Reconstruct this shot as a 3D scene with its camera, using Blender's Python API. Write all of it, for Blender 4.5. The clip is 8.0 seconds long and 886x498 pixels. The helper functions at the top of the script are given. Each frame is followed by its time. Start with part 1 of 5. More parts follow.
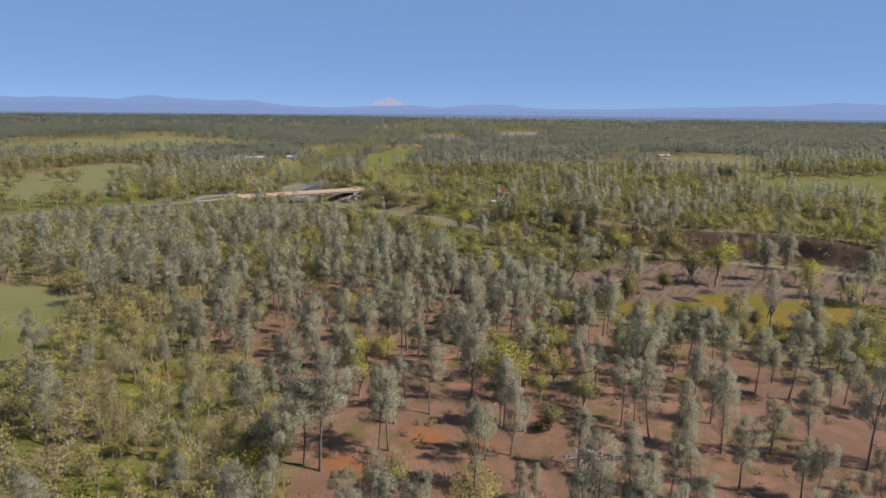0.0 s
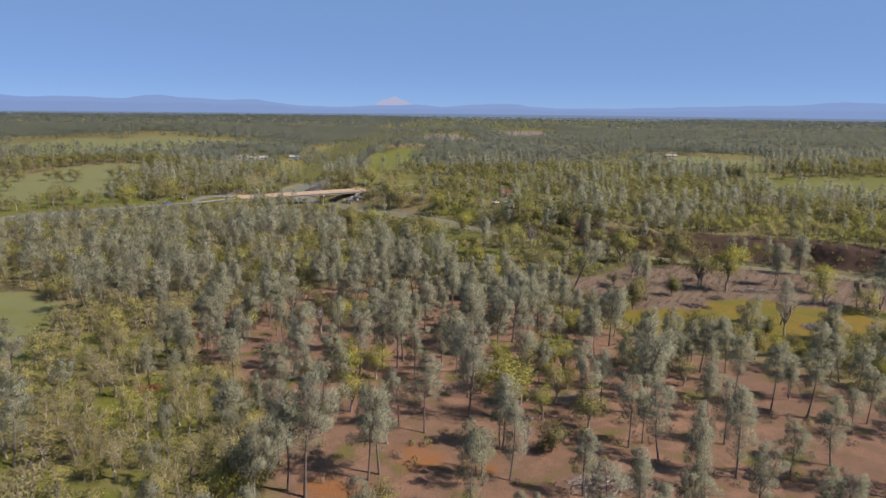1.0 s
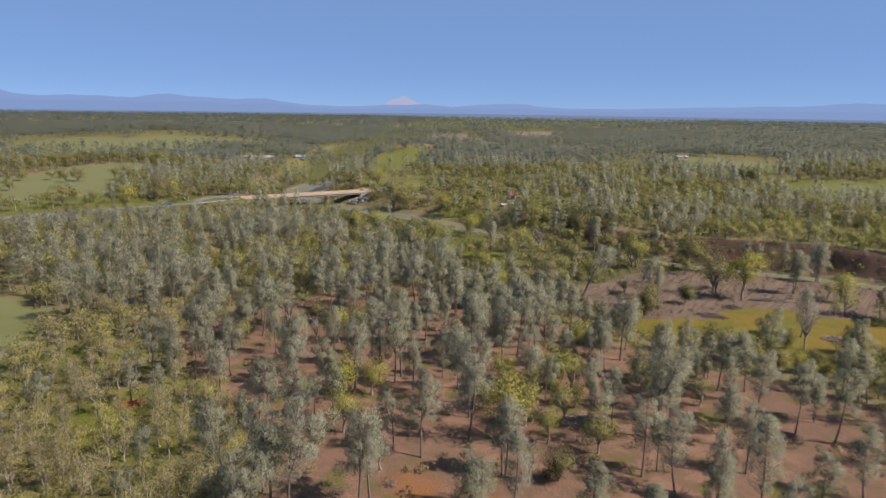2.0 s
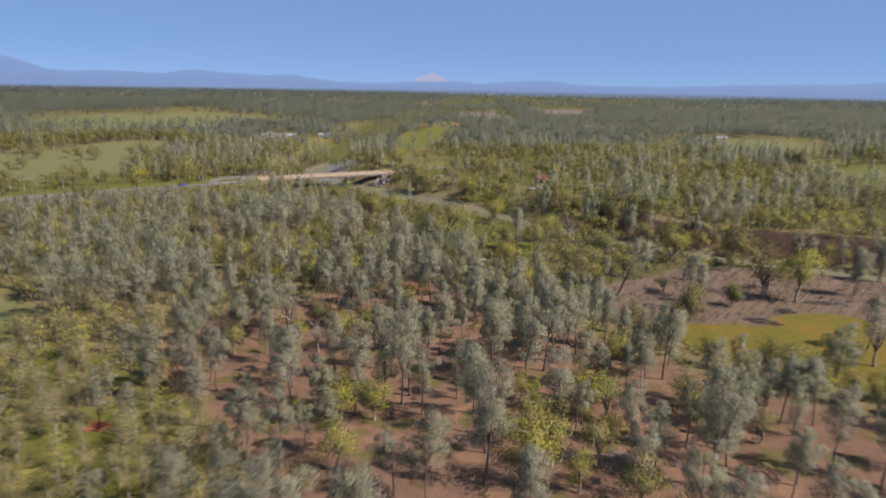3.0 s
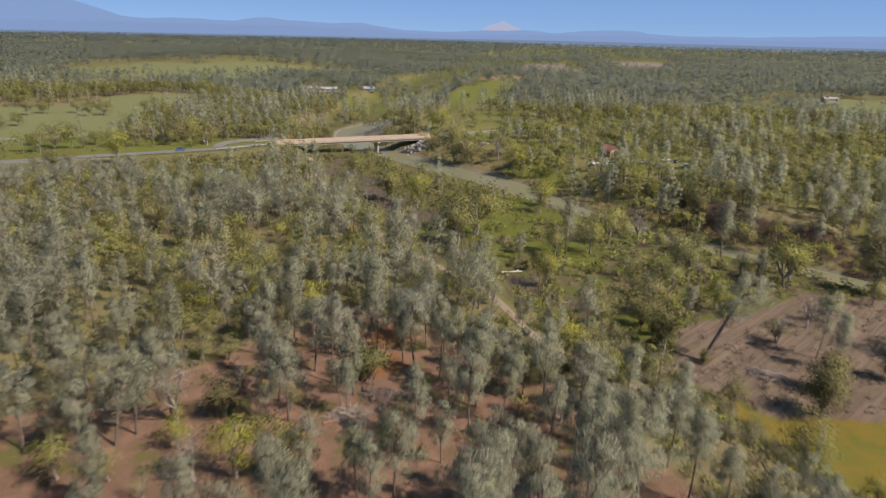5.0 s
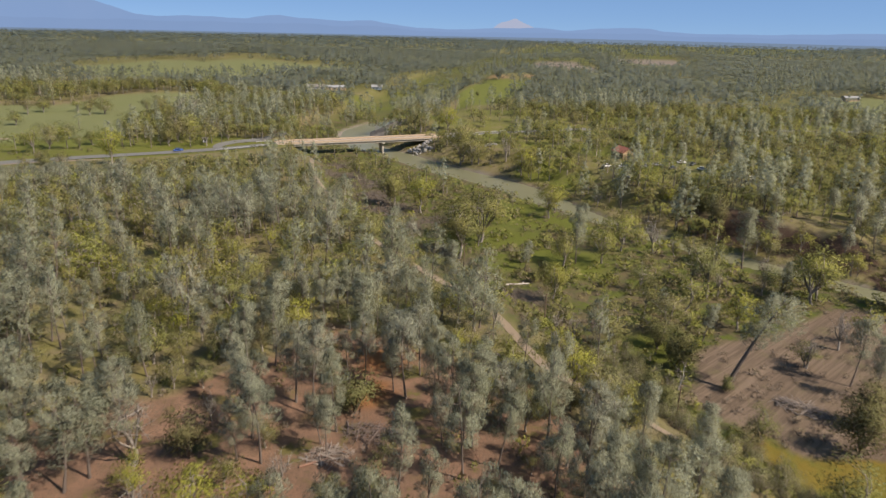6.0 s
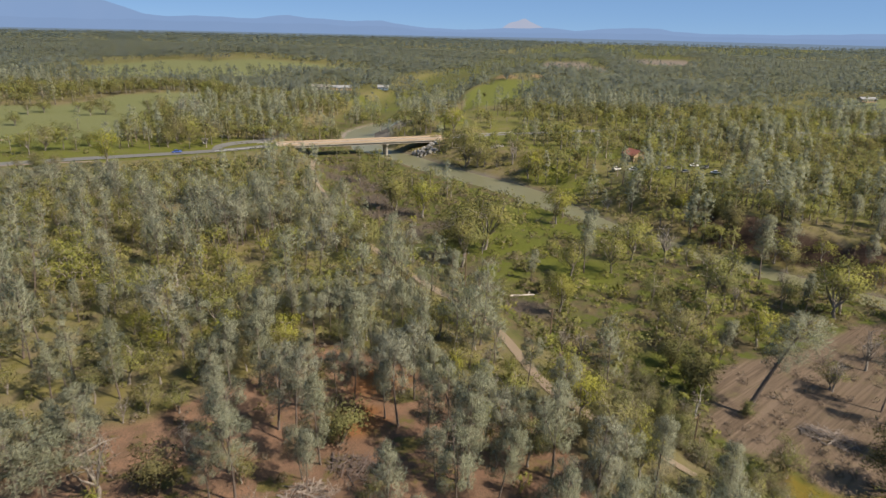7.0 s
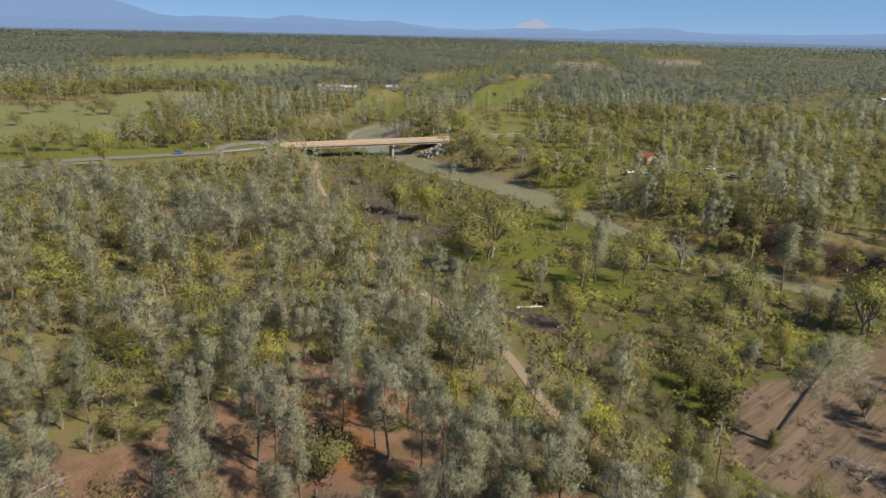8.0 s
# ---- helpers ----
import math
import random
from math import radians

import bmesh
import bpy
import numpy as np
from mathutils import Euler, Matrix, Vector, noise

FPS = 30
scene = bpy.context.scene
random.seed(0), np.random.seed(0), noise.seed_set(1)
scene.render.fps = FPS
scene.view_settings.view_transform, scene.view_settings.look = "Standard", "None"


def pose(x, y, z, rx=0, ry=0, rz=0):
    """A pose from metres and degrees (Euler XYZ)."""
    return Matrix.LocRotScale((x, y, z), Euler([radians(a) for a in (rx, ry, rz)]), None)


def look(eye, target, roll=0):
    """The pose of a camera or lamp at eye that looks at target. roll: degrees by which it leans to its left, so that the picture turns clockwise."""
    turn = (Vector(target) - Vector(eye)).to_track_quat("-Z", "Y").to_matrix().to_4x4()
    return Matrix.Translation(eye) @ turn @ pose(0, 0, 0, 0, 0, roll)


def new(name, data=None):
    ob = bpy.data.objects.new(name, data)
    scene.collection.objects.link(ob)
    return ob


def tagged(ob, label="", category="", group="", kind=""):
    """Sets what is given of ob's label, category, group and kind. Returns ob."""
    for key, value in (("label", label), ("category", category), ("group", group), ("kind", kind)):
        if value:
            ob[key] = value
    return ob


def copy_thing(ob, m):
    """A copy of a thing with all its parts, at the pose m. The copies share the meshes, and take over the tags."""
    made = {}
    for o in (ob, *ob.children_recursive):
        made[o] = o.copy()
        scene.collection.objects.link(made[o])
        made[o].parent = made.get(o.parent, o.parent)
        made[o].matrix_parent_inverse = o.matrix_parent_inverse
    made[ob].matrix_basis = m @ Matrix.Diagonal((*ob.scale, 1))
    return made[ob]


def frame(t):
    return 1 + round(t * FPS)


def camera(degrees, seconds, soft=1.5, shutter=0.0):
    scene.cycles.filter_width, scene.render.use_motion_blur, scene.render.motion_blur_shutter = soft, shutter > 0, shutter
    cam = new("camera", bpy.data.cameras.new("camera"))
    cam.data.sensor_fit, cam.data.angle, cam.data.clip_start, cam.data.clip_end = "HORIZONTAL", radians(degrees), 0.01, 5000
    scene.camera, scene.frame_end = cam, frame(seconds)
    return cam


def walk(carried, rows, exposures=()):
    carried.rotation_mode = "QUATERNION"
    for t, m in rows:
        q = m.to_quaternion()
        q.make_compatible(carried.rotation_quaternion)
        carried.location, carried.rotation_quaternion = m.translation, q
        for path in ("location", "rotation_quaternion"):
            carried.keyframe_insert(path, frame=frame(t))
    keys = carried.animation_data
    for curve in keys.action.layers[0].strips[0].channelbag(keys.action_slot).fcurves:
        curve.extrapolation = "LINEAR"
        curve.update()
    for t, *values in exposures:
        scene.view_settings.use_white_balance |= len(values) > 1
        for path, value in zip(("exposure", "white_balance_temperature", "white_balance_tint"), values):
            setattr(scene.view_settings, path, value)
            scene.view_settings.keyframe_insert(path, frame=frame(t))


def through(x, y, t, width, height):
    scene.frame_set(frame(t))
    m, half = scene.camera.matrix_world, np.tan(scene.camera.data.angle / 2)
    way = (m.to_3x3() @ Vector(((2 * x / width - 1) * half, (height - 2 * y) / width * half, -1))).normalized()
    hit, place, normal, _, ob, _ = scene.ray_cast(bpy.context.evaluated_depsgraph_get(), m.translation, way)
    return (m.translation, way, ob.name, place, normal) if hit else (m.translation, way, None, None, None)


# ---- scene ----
cam = camera(68.7, 8.0, soft=1.4, shutter=0.9)
PATH = [
    (0, (-2.975, -27.809, 62.453), (-2.912, -25.853, 62.04), 0.6),
    (0.5, (-1.965, -23.772, 62.499), (-1.909, -21.816, 62.085), 0.6),
    (1, (-0.953, -19.65, 62.564), (-0.906, -17.694, 62.149), 0.6),
    (1.5, (0.363, -15.402, 62.58), (0.397, -13.446, 62.165), 0.6),
    (1.7, (0.694, -13.339, 62.53), (0.726, -11.383, 62.115), 0.7),
    (2.8, (1.79, 4.315, 63.075), (1.747, 6.264, 62.628), 0.9),
    (3, (3.238, 11.286, 63.059), (3.177, 13.226, 62.576), 1.0),
    (3.5, (6.975, 29.873, 62.913), (6.862, 31.79, 62.355), 1.1),
    (4, (10.1, 49.27, 62.872), (9.937, 51.17, 62.269), 1.2),
    (4.5, (12.67, 68.68, 62.836), (12.454, 70.567, 62.207), 1.2),
    (4.7, (13.475, 76.045, 62.508), (13.24, 77.93, 61.884), 1.2),
    (5.8, (15.016, 94.653, 62.296), (14.734, 96.53, 61.665), 1.5),
    (6, (15.207, 97.119, 62.069), (14.919, 98.995, 61.437), 1.3),
    (6.5, (15.351, 101.832, 61.819), (15.052, 103.706, 61.188), 1.3),
    (7, (15.641, 106.825, 61.488), (15.328, 108.697, 60.856), 1.3),
    (7.5, (15.746, 111.77, 61.074), (15.42, 113.639, 60.441), 1.3),
    (8, (16.007, 116.713, 60.638), (15.662, 118.579, 60.006), 1.3),
]
walk(cam, [(t, look(eye, target, roll)) for t, eye, target, roll in PATH], exposures=[(0, 1.74, 6680, 20.0), (3, 1.75, 6680, 20.5), (8, 1.76, 7050, 10.0)])

# ---- light ----
SUN_AZ, SUN_EL = radians(-17), radians(46)
world = bpy.data.worlds.new("world")
scene.world = world
world.use_nodes = True
wn = world.node_tree.nodes
sky = wn.new("ShaderNodeTexSky")
sky.sky_type = "NISHITA"
sky.sun_disc = False
sky.sun_elevation = SUN_EL
sky.sun_rotation = radians(90) - SUN_AZ
sky.altitude = 1500
sky.air_density, sky.dust_density, sky.ozone_density = 0.42, 0.0, 6.5
wn["Background"].inputs["Strength"].default_value = 0.041
veil = wn.new("ShaderNodeMix")  # thin even haze over the whole sky
veil.data_type = "RGBA"
veil.inputs["Factor"].default_value = 0.75
veil.inputs["B"].default_value = (1.36, 2.63, 4.72, 1)
world.node_tree.links.new(sky.outputs[0], veil.inputs["A"])
world.node_tree.links.new(veil.outputs["Result"], wn["Background"].inputs["Color"])
sun = new("sun", bpy.data.lights.new("sun", "SUN"))
sun.data.energy, sun.data.angle, sun.data.color = 2.62, radians(0.6), (1.0, 0.92, 0.81)
sun.matrix_world = look((math.cos(SUN_AZ) * 100, math.sin(SUN_AZ) * 100, math.tan(SUN_EL) * 100), (0, 0, 0))

# ---- terrain ----
CREEK = [(-20, 1180), (-60, 1110), (-84, 1010), (-94, 900), (-110, 800), (-104, 720), (-96, 655), (-116, 600), (-122, 560), (-114, 528), (-97, 495), (-72, 473), (-40, 440), (-8, 413),
         (14, 390), (38, 355), (62, 330), (95, 303), (122, 284), (165, 265), (215, 235), (320, 215), (800, 150), (3000, 60)]
BENCH = [(-150, 1300), (-165, 1000), (-165, 700), (-160, 520), (-128, 440), (-102, 411), (-83, 366), (-62, 328), (-36, 292), (4, 250), (22, 222), (38, 196),
         (54, 177), (81, 151), (118, 132), (168, 116), (260, 95), (800, 40), (3000, -60)]


def line_distance(x, y, line):
    """Signed distance to a broken line, positive on its right-hand side, and the run along it."""
    best = np.full(x.shape, 1e9)
    side = np.zeros(x.shape)
    for (ax, ay), (bx, by) in zip(line[:-1], line[1:]):
        ux, uy = bx - ax, by - ay
        k = np.clip(((x - ax) * ux + (y - ay) * uy) / (ux * ux + uy * uy), 0, 1)
        d = np.hypot(x - ax - k * ux, y - ay - k * uy)
        near = d < best
        best = np.where(near, d, best)
        side = np.where(near, np.sign((x - ax) * uy - (y - ay) * ux), side)
    return best * side


def ease(v, a, b):
    k = np.clip((v - a) / (b - a), 0, 1)
    return k * k * (3 - 2 * k)


def inside(x, y, outline, soft=4.0):
    """1 inside a closed outline, 0 outside, with a soft rim."""
    hit = np.zeros(x.shape, bool)
    for (ax, ay), (bx, by) in zip(outline, outline[1:] + outline[:1]):
        if ay != by:
            hit ^= ((ay > y) != (by > y)) & (x < (bx - ax) * (y - ay) / (by - ay) + ax)
    d = np.abs(line_distance(x, y, outline + outline[:1]))
    return ease(np.where(hit, d, -d), -soft, soft)


def ripple(x, y, size, seed=0.0):
    """Smooth unevenness between -1 and 1."""
    a, b = x / size + seed * 3.7, y / size - seed * 1.9
    return (np.sin(a * 2.1 + 1.3 * np.sin(b * 1.7)) + np.sin(b * 2.6 + 1.1 * np.sin(a * 1.4 + 2)) + 0.6 * np.sin(a * 4.7 - b * 3.9)) / 2.6


HILLS = [(-470, 1120, 15, 330), (-70, 960, 9, 170), (55, 1500, 12, 230), (260, 1850, 14, 300), (340, 800, 7, 160), (400, 600, 6, 150), (-300, 640, 4, 120)]


def ground_z(x, y):
    x, y = np.asarray(x, float), np.asarray(y, float)
    c = -line_distance(x, y, CREEK)     # negative: this side of the creek
    b = line_distance(x, y, BENCH)      # positive: the bench
    far = np.hypot(x, y)
    bench = 0.6 + 0.5 * ripple(x, y, 40, 1) + ease(-x, 30, 400) * 5 + ease(far, 480, 900) * 3
    flat = -6.6 + 0.25 * ripple(x, y, 18, 2) + ease(far, 900, 1200) * 13
    near = flat + (bench - flat) * ease(b, -16, 5)
    over = 2.5 + ease(far, 420, 800) * 4 + 0.6 * ripple(x, y, 60, 3)
    steep = 13.0 + 21 * ease(ripple(x, y, 30, 7), -0.1, 0.5) + 14 * (1 - ease(x, 40, 60))
    c = c + 2.5 * ripple(x, y, 9, 4) * ease(np.abs(c), 8, 14)
    z = np.where(c > 0, flat + (over - flat) * ease(c, 10, 10 + steep), near)
    wet = 1.0 - 0.45 * ease(x, 8, 40)
    z = z - 3.0 * (1 - ease(np.abs(c), 6 * wet, 13 * wet)) * (1 - ease(far, 850, 1000))
    rise = ease(far, 700, 5200)
    for hx, hy, hh, hr in HILLS:
        z = z + hh * (1 - ease(np.hypot(x - hx, y - hy), 0, hr))
    return z + 0.0020 * np.maximum(far - 700, 0) + rise * 1.5 * ripple(x, y, 500, 4)
# ---- end of terrain ----

ROAD = [(-620, -20), (-420, 160), (-300, 272), (-221, 352), (-191, 383), (-155, 421), (-133, 449), (-54, 499), (-32, 515), (-9, 529), (40, 552), (120, 575), (260, 600)]


def road_z(x):
    return 0.3 + ease(-x, 135, 230) * 2.6 + ease(x, -40, 60) * 2.0


def ground(x, y):
    """Height of the ground with the road's embankment in it."""
    x, y = np.asarray(x, float), np.asarray(y, float)
    z = ground_z(x, y)
    d = np.abs(line_distance(x, y, ROAD))
    on_bridge = ease(x, -131, -124) * ease(-x, 54, 60)
    return z + (road_z(x) - z) * (1 - ease(d, 6.5, 17)) * (1 - on_bridge)


# ---- regions of the plan ----
SOIL = [(-28, 58), (-26, 105), (-50, 125), (-68, 150), (-72, 172), (-46, 190), (-28, 222), (-6, 214), (12, 204), (22, 206), (26, 190), (40, 170), (60, 150), (105, 112), (170, 92), (180, 58)]
SAND = [(50, 232), (54, 241), (63, 246), (74, 253), (82, 263), (98, 274), (120, 270), (150, 268), (185, 250), (190, 200), (150, 205), (95, 203), (74, 201), (62, 204), (52, 209), (47, 219)]
YELLOW = [(57, 206), (76, 203), (95, 204), (109, 216), (125, 214), (150, 203), (160, 188), (142, 156), (99, 162), (86, 164), (70, 180), (60, 194)]
MEADOW = [(-150, 196), (-118, 182), (-107, 158), (-98, 130), (-97, 112), (-125, 108), (-220, 112), (-240, 190)]
FIELD = [(-262, 386), (-420, 420), (-400, 500), (-345, 522), (-332, 564), (-332, 589), (-305, 617), (-269, 618), (-251, 590), (-252, 548), (-245, 510), (-219, 439), (-216, 398), (-230, 380)]
VERGE = [(-265, 380), (-250, 400), (-205, 455), (-150, 455), (-128, 452), (-128, 436), (-160, 402), (-205, 352), (-290, 268), (-320, 280)]
HIGH_FIELD = [(-614, 895), (-563, 925), (-540, 985), (-460, 962), (-412, 1027), (-312, 1036), (-252, 1073), (-292, 981), (-320, 930), (-326, 841), (-342, 795), (-398, 780), (-450, 770), (-500, 775), (-543, 819)]
CREEK_FIELD = [(-72, 741), (-66, 850), (-64, 895), (-43, 880), (-5, 890), (-12, 804), (-25, 678), (-52, 650), (-62, 664)]
TAN_A = [(-35, 1350), (26, 1400), (96, 1345), (93, 1214), (-2, 1250)]
TAN_B = [(143, 1690), (220, 1730), (306, 1690), (248, 1442), (168, 1475)]
RIGHT_A = [(250, 775), (315, 779), (380, 708), (338, 621), (281, 579), (272, 650)]
RIGHT_B = [(248, 457), (268, 540), (325, 540), (417, 549), (400, 450), (312, 401), (300, 436)]
GREEN_SPOTS = [(10, 350, 26), (-3, 318, 22), (24, 297, 17), (2, 290, 10), (40, 238, 9), (79, 318, 9), (14, 424, 16), (30, 408, 14), (-62, 118, 9), (48, 245, 7),
               (60, 470, 35), (-150, 700, 30), (-190, 640, 30), (-60, 560, 20)]
MOUNDS = [(-1, 291, 9), (-1, 277, 4), (-19, 300, 8), (-35, 323, 10), (7, 307, 5), (11, 265, 9), (-93, 425, 9), (-69, 388, 14), (-46, 347, 13), (-82, 400, 12), (-58, 366, 10), (-24, 335, 8), (18, 354, 8)]
ORANGE_SPOTS = [(-2, 88, 4.5), (-14, 208, 6), (-17, 78, 4.5), (8, 84, 3.5), (-13, 196, 5)]


CREEK_FLAT = [(-12, 318), (-12, 390), (10, 366), (36, 328), (80, 286), (104, 276), (69, 212), (45, 205), (29, 200), (26, 205), (17, 215), (8, 230), (1, 243)]
OPEN_FLAT = [(-101, 408), (-90, 380), (-82, 364), (-70, 342), (-62, 324), (-45, 296), (-33, 280), (-14, 258), (1, 243), (8, 233), (30, 228), (50, 262), (45, 330), (30, 380), (-8, 405), (-40, 432), (-72, 465), (-100, 440)]


def spots(x, y, items):
    v = np.zeros(np.shape(x))
    for cx, cy, r in items:
        v = np.maximum(v, 1 - ease(np.hypot(x - cx, y - cy) + r * 0.3 * ripple(x, y, r * 0.7, cx), r * 0.5, r * 1.2))
    return v


def covers(x, y):
    """How much of each ground cover lies at a place."""
    wob_x, wob_y = x + 3 * ripple(x, y, 11, 5), y + 3 * ripple(x, y, 12, 6)
    m = {"soil": inside(wob_x, wob_y, SOIL, 5), "sand": inside(wob_x, wob_y, SAND, 3)}
    m["yellow"] = inside(wob_x, wob_y, YELLOW, 2.5)
    m["grass"] = np.maximum.reduce([inside(wob_x, wob_y, MEADOW, 4), inside(x, y, FIELD, 6), inside(x, y, HIGH_FIELD, 12), inside(x, y, RIGHT_A, 8), inside(x, y, RIGHT_B, 8)])
    beyond = ease(-line_distance(x, y, CREEK), 20, 50) * (1 - ease(y, 620, 760)) * (x > -60)
    woodland = ease(-x, 36, 50) * (1 - ease(y, 150, 185)) * (1 - m["soil"])
    plain_grass = ease(y, 560, 720) * (0.34 + 0.25 * ripple(x, y, 70, 17)) * (1 - m["grass"])
    m["lush"] = np.maximum.reduce([plain_grass, beyond * (0.55 + 0.35 * ripple(x, y, 26, 31)), inside(x, y, VERGE, 5) * 0.8, spots(x, y, GREEN_SPOTS) * 0.85, woodland * (0.5 + 0.6 * ripple(x, y, 13, 41))])
    m["lime"] = inside(wob_x, wob_y, CREEK_FIELD, 3)
    m["tan"] = np.maximum(inside(x, y, TAN_A, 8), inside(x, y, TAN_B, 8))
    m["orange"] = spots(x, y, ORANGE_SPOTS)
    c = -line_distance(x, y, CREEK)
    wet = 1.0 - 0.45 * ease(x, 8, 40)
    gravel = (1 - ease(np.abs(c), 9 * wet, 14 * wet)) * 0.7 * (1 - 0.8 * ease(y, 590, 660))
    gravel = np.maximum(gravel, (1 - ease(np.hypot((x + 108) / 0.8, (y - 560) / 1.6), 26, 36)))
    m["gravel"] = gravel
    shaded_bluff = ease(c, 9, 12) * (1 - ease(c, 19, 23)) * ease(x, 50, 70) * (1 - ease(y, 380, 420)) * (1 - ease(x, 260, 300)) * ease(ripple(x, y, 24, 3), -0.45, 0.1)
    m["shaded_bluff"] = np.maximum.reduce([shaded_bluff, inside(wob_x, wob_y, [(116, 291), (129, 293), (166, 280), (186, 270), (204, 258), (212, 272), (193, 286), (174, 298), (133, 305), (116, 302)], 2), inside(wob_x, wob_y, [(68, 352), (86, 330), (92, 333), (76, 358)], 2)])
    b = line_distance(x, y, BENCH)
    m["flood"] = np.maximum((1 - ease(b, -12, 0)) * (1 - ease(c, 0, 12)), inside(wob_x, wob_y, OPEN_FLAT, 4))
    m["mound"] = spots(x, y, MOUNDS)
    m["bank"] = inside(x, y, [(-92, 930), (-66, 905), (-34, 935), (-6, 968), (-2, 952), (-30, 915), (-60, 886), (-90, 905)], 6)
    return m


# ---- materials ----
def material(name):
    m = bpy.data.materials.new(name)
    m.use_nodes = True
    return m, m.node_tree.nodes, m.node_tree.links


def bsdf(nodes):
    return nodes["Principled BSDF"]


def noise_node(nodes, links, scale, detail=4.0, rough=0.6, coords="Object"):
    c = nodes.new("ShaderNodeTexCoord")
    n = nodes.new("ShaderNodeTexNoise")
    n.inputs["Scale"].default_value, n.inputs["Detail"].default_value, n.inputs["Roughness"].default_value = scale, detail, rough
    links.new(c.outputs[coords], n.inputs["Vector"])
    return n.outputs["Fac"]


def ramp(nodes, links, source, stops):
    r = nodes.new("ShaderNodeValToRGB")
    el = r.color_ramp.elements
    while len(el) < len(stops):
        el.new(0.5)
    for e, (p, c) in zip(el, stops):
        e.position, e.color = p, (*c, 1)
    links.new(source, r.inputs[0])
    return r.outputs[0]


def mix(nodes, links, fac, a, b, mode="MIX"):
    n = nodes.new("ShaderNodeMix")
    n.data_type, n.blend_type = "RGBA", mode
    for sock, v in ((n.inputs["Factor"], fac), (n.inputs["A"], a), (n.inputs["B"], b)):
        if isinstance(v, bpy.types.NodeSocket):
            links.new(v, sock)
        elif isinstance(v, tuple):
            sock.default_value = (*v, 1)
        else:
            sock.default_value = v
    return n.outputs["Result"]


def calc(nodes, links, op, a, b=0.0, c=0.0):
    n = nodes.new("ShaderNodeMath")
    n.operation = op
    for sock, v in zip(n.inputs, (a, b, c)):
        if isinstance(v, bpy.types.NodeSocket):
            links.new(v, sock)
        else:
            sock.default_value = v
    return n.outputs[0]


def bump(nodes, links, height, strength, distance, target):
    n = nodes.new("ShaderNodeBump")
    n.inputs["Strength"].default_value, n.inputs["Distance"].default_value = strength, distance
    links.new(height, n.inputs["Height"])
    links.new(n.outputs[0], target.inputs["Normal"])


def plain(name, color, rough=0.7, metal=0.0, vary=0.18, scale=2.0):
    """A surface of one colour with stains at two scales and fine relief."""
    m, n, l = material(name)
    b = bsdf(n)
    dark = tuple(c * (1 - vary) for c in color)
    light = tuple(min(1, c * (1 + vary)) for c in color)
    big = noise_node(n, l, scale * 0.35)
    fine = noise_node(n, l, scale * 6)
    col = mix(n, l, calc(n, l, "MULTIPLY_ADD", fine, 0.5, calc(n, l, "MULTIPLY", big, 0.5)), dark, light)
    l.new(col, b.inputs["Base Color"])
    b.inputs["Roughness"].default_value, b.inputs["Metallic"].default_value = rough, metal
    bump(n, l, fine, 0.15, 0.02, b)
    return m


def foliage(name, colours, joined=False, through=0.26, open_to_light=0.35, grain=10.0, clear_at=(0.18, 0.8)):
    """Leaves: colour varies from tree to tree and within the crown, some light passes through."""
    m, n, l = material(name)
    n.remove(bsdf(n))
    if joined:
        a = n.new("ShaderNodeAttribute")
        a.attribute_name = "tint"
        r = a.outputs["Fac"]
    else:
        r = n.new("ShaderNodeObjectInfo").outputs["Random"]
    geo = n.new("ShaderNodeNewGeometry")
    v = calc(n, l, "ADD", calc(n, l, "MULTIPLY", r, 0.9), calc(n, l, "MULTIPLY", geo.outputs["Random Per Island"], 0.1))
    k = len(colours) - 1
    col = ramp(n, l, v, [(0.06 + 0.88 * i / k, c) for i, c in enumerate(colours)])
    d, t, s = n.new("ShaderNodeBsdfDiffuse"), n.new("ShaderNodeBsdfTranslucent"), n.new("ShaderNodeMixShader")
    l.new(col, d.inputs[0])
    l.new(col, t.inputs[0])
    s.inputs[0].default_value = through
    l.new(d.outputs[0], s.inputs[1])
    l.new(t.outputs[0], s.inputs[2])
    gaps, clear = n.new("ShaderNodeMixShader"), n.new("ShaderNodeBsdfTransparent")
    # fine gaps between needles and leaves
    holes = ramp(n, l, noise_node(n, l, grain, 1.0), [(0.42 + 0.2 * (0.5 - open_to_light), (clear_at[0],) * 3), (0.58 + 0.2 * (0.5 - open_to_light), (clear_at[1],) * 3)])
    l.new(holes, gaps.inputs[0])
    l.new(s.outputs[0], gaps.inputs[1])
    l.new(clear.outputs[0], gaps.inputs[2])
    l.new(gaps.outputs[0], n["Material Output"].inputs[0])
    return m


# Same pines twice: the massed set is lightened to offset shade between crowns.
LIGHTENED_PINE_GREENS = [(0.235, 0.248, 0.17), (0.255, 0.268, 0.187), (0.269, 0.278, 0.199), (0.24, 0.251, 0.174), (0.281, 0.285, 0.213)]
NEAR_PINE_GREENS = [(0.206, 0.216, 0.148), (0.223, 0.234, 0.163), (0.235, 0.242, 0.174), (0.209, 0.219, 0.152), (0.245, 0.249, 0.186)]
OAK_GREENS = [(0.162, 0.147, 0.062), (0.188, 0.19, 0.06), (0.15, 0.152, 0.069), (0.222, 0.222, 0.06), (0.172, 0.156, 0.081), (0.201, 0.193, 0.065)]
GREY_OAK_GREENS = [(0.258, 0.23, 0.11), (0.285, 0.267, 0.078), (0.244, 0.216, 0.129), (0.304, 0.285, 0.069)]
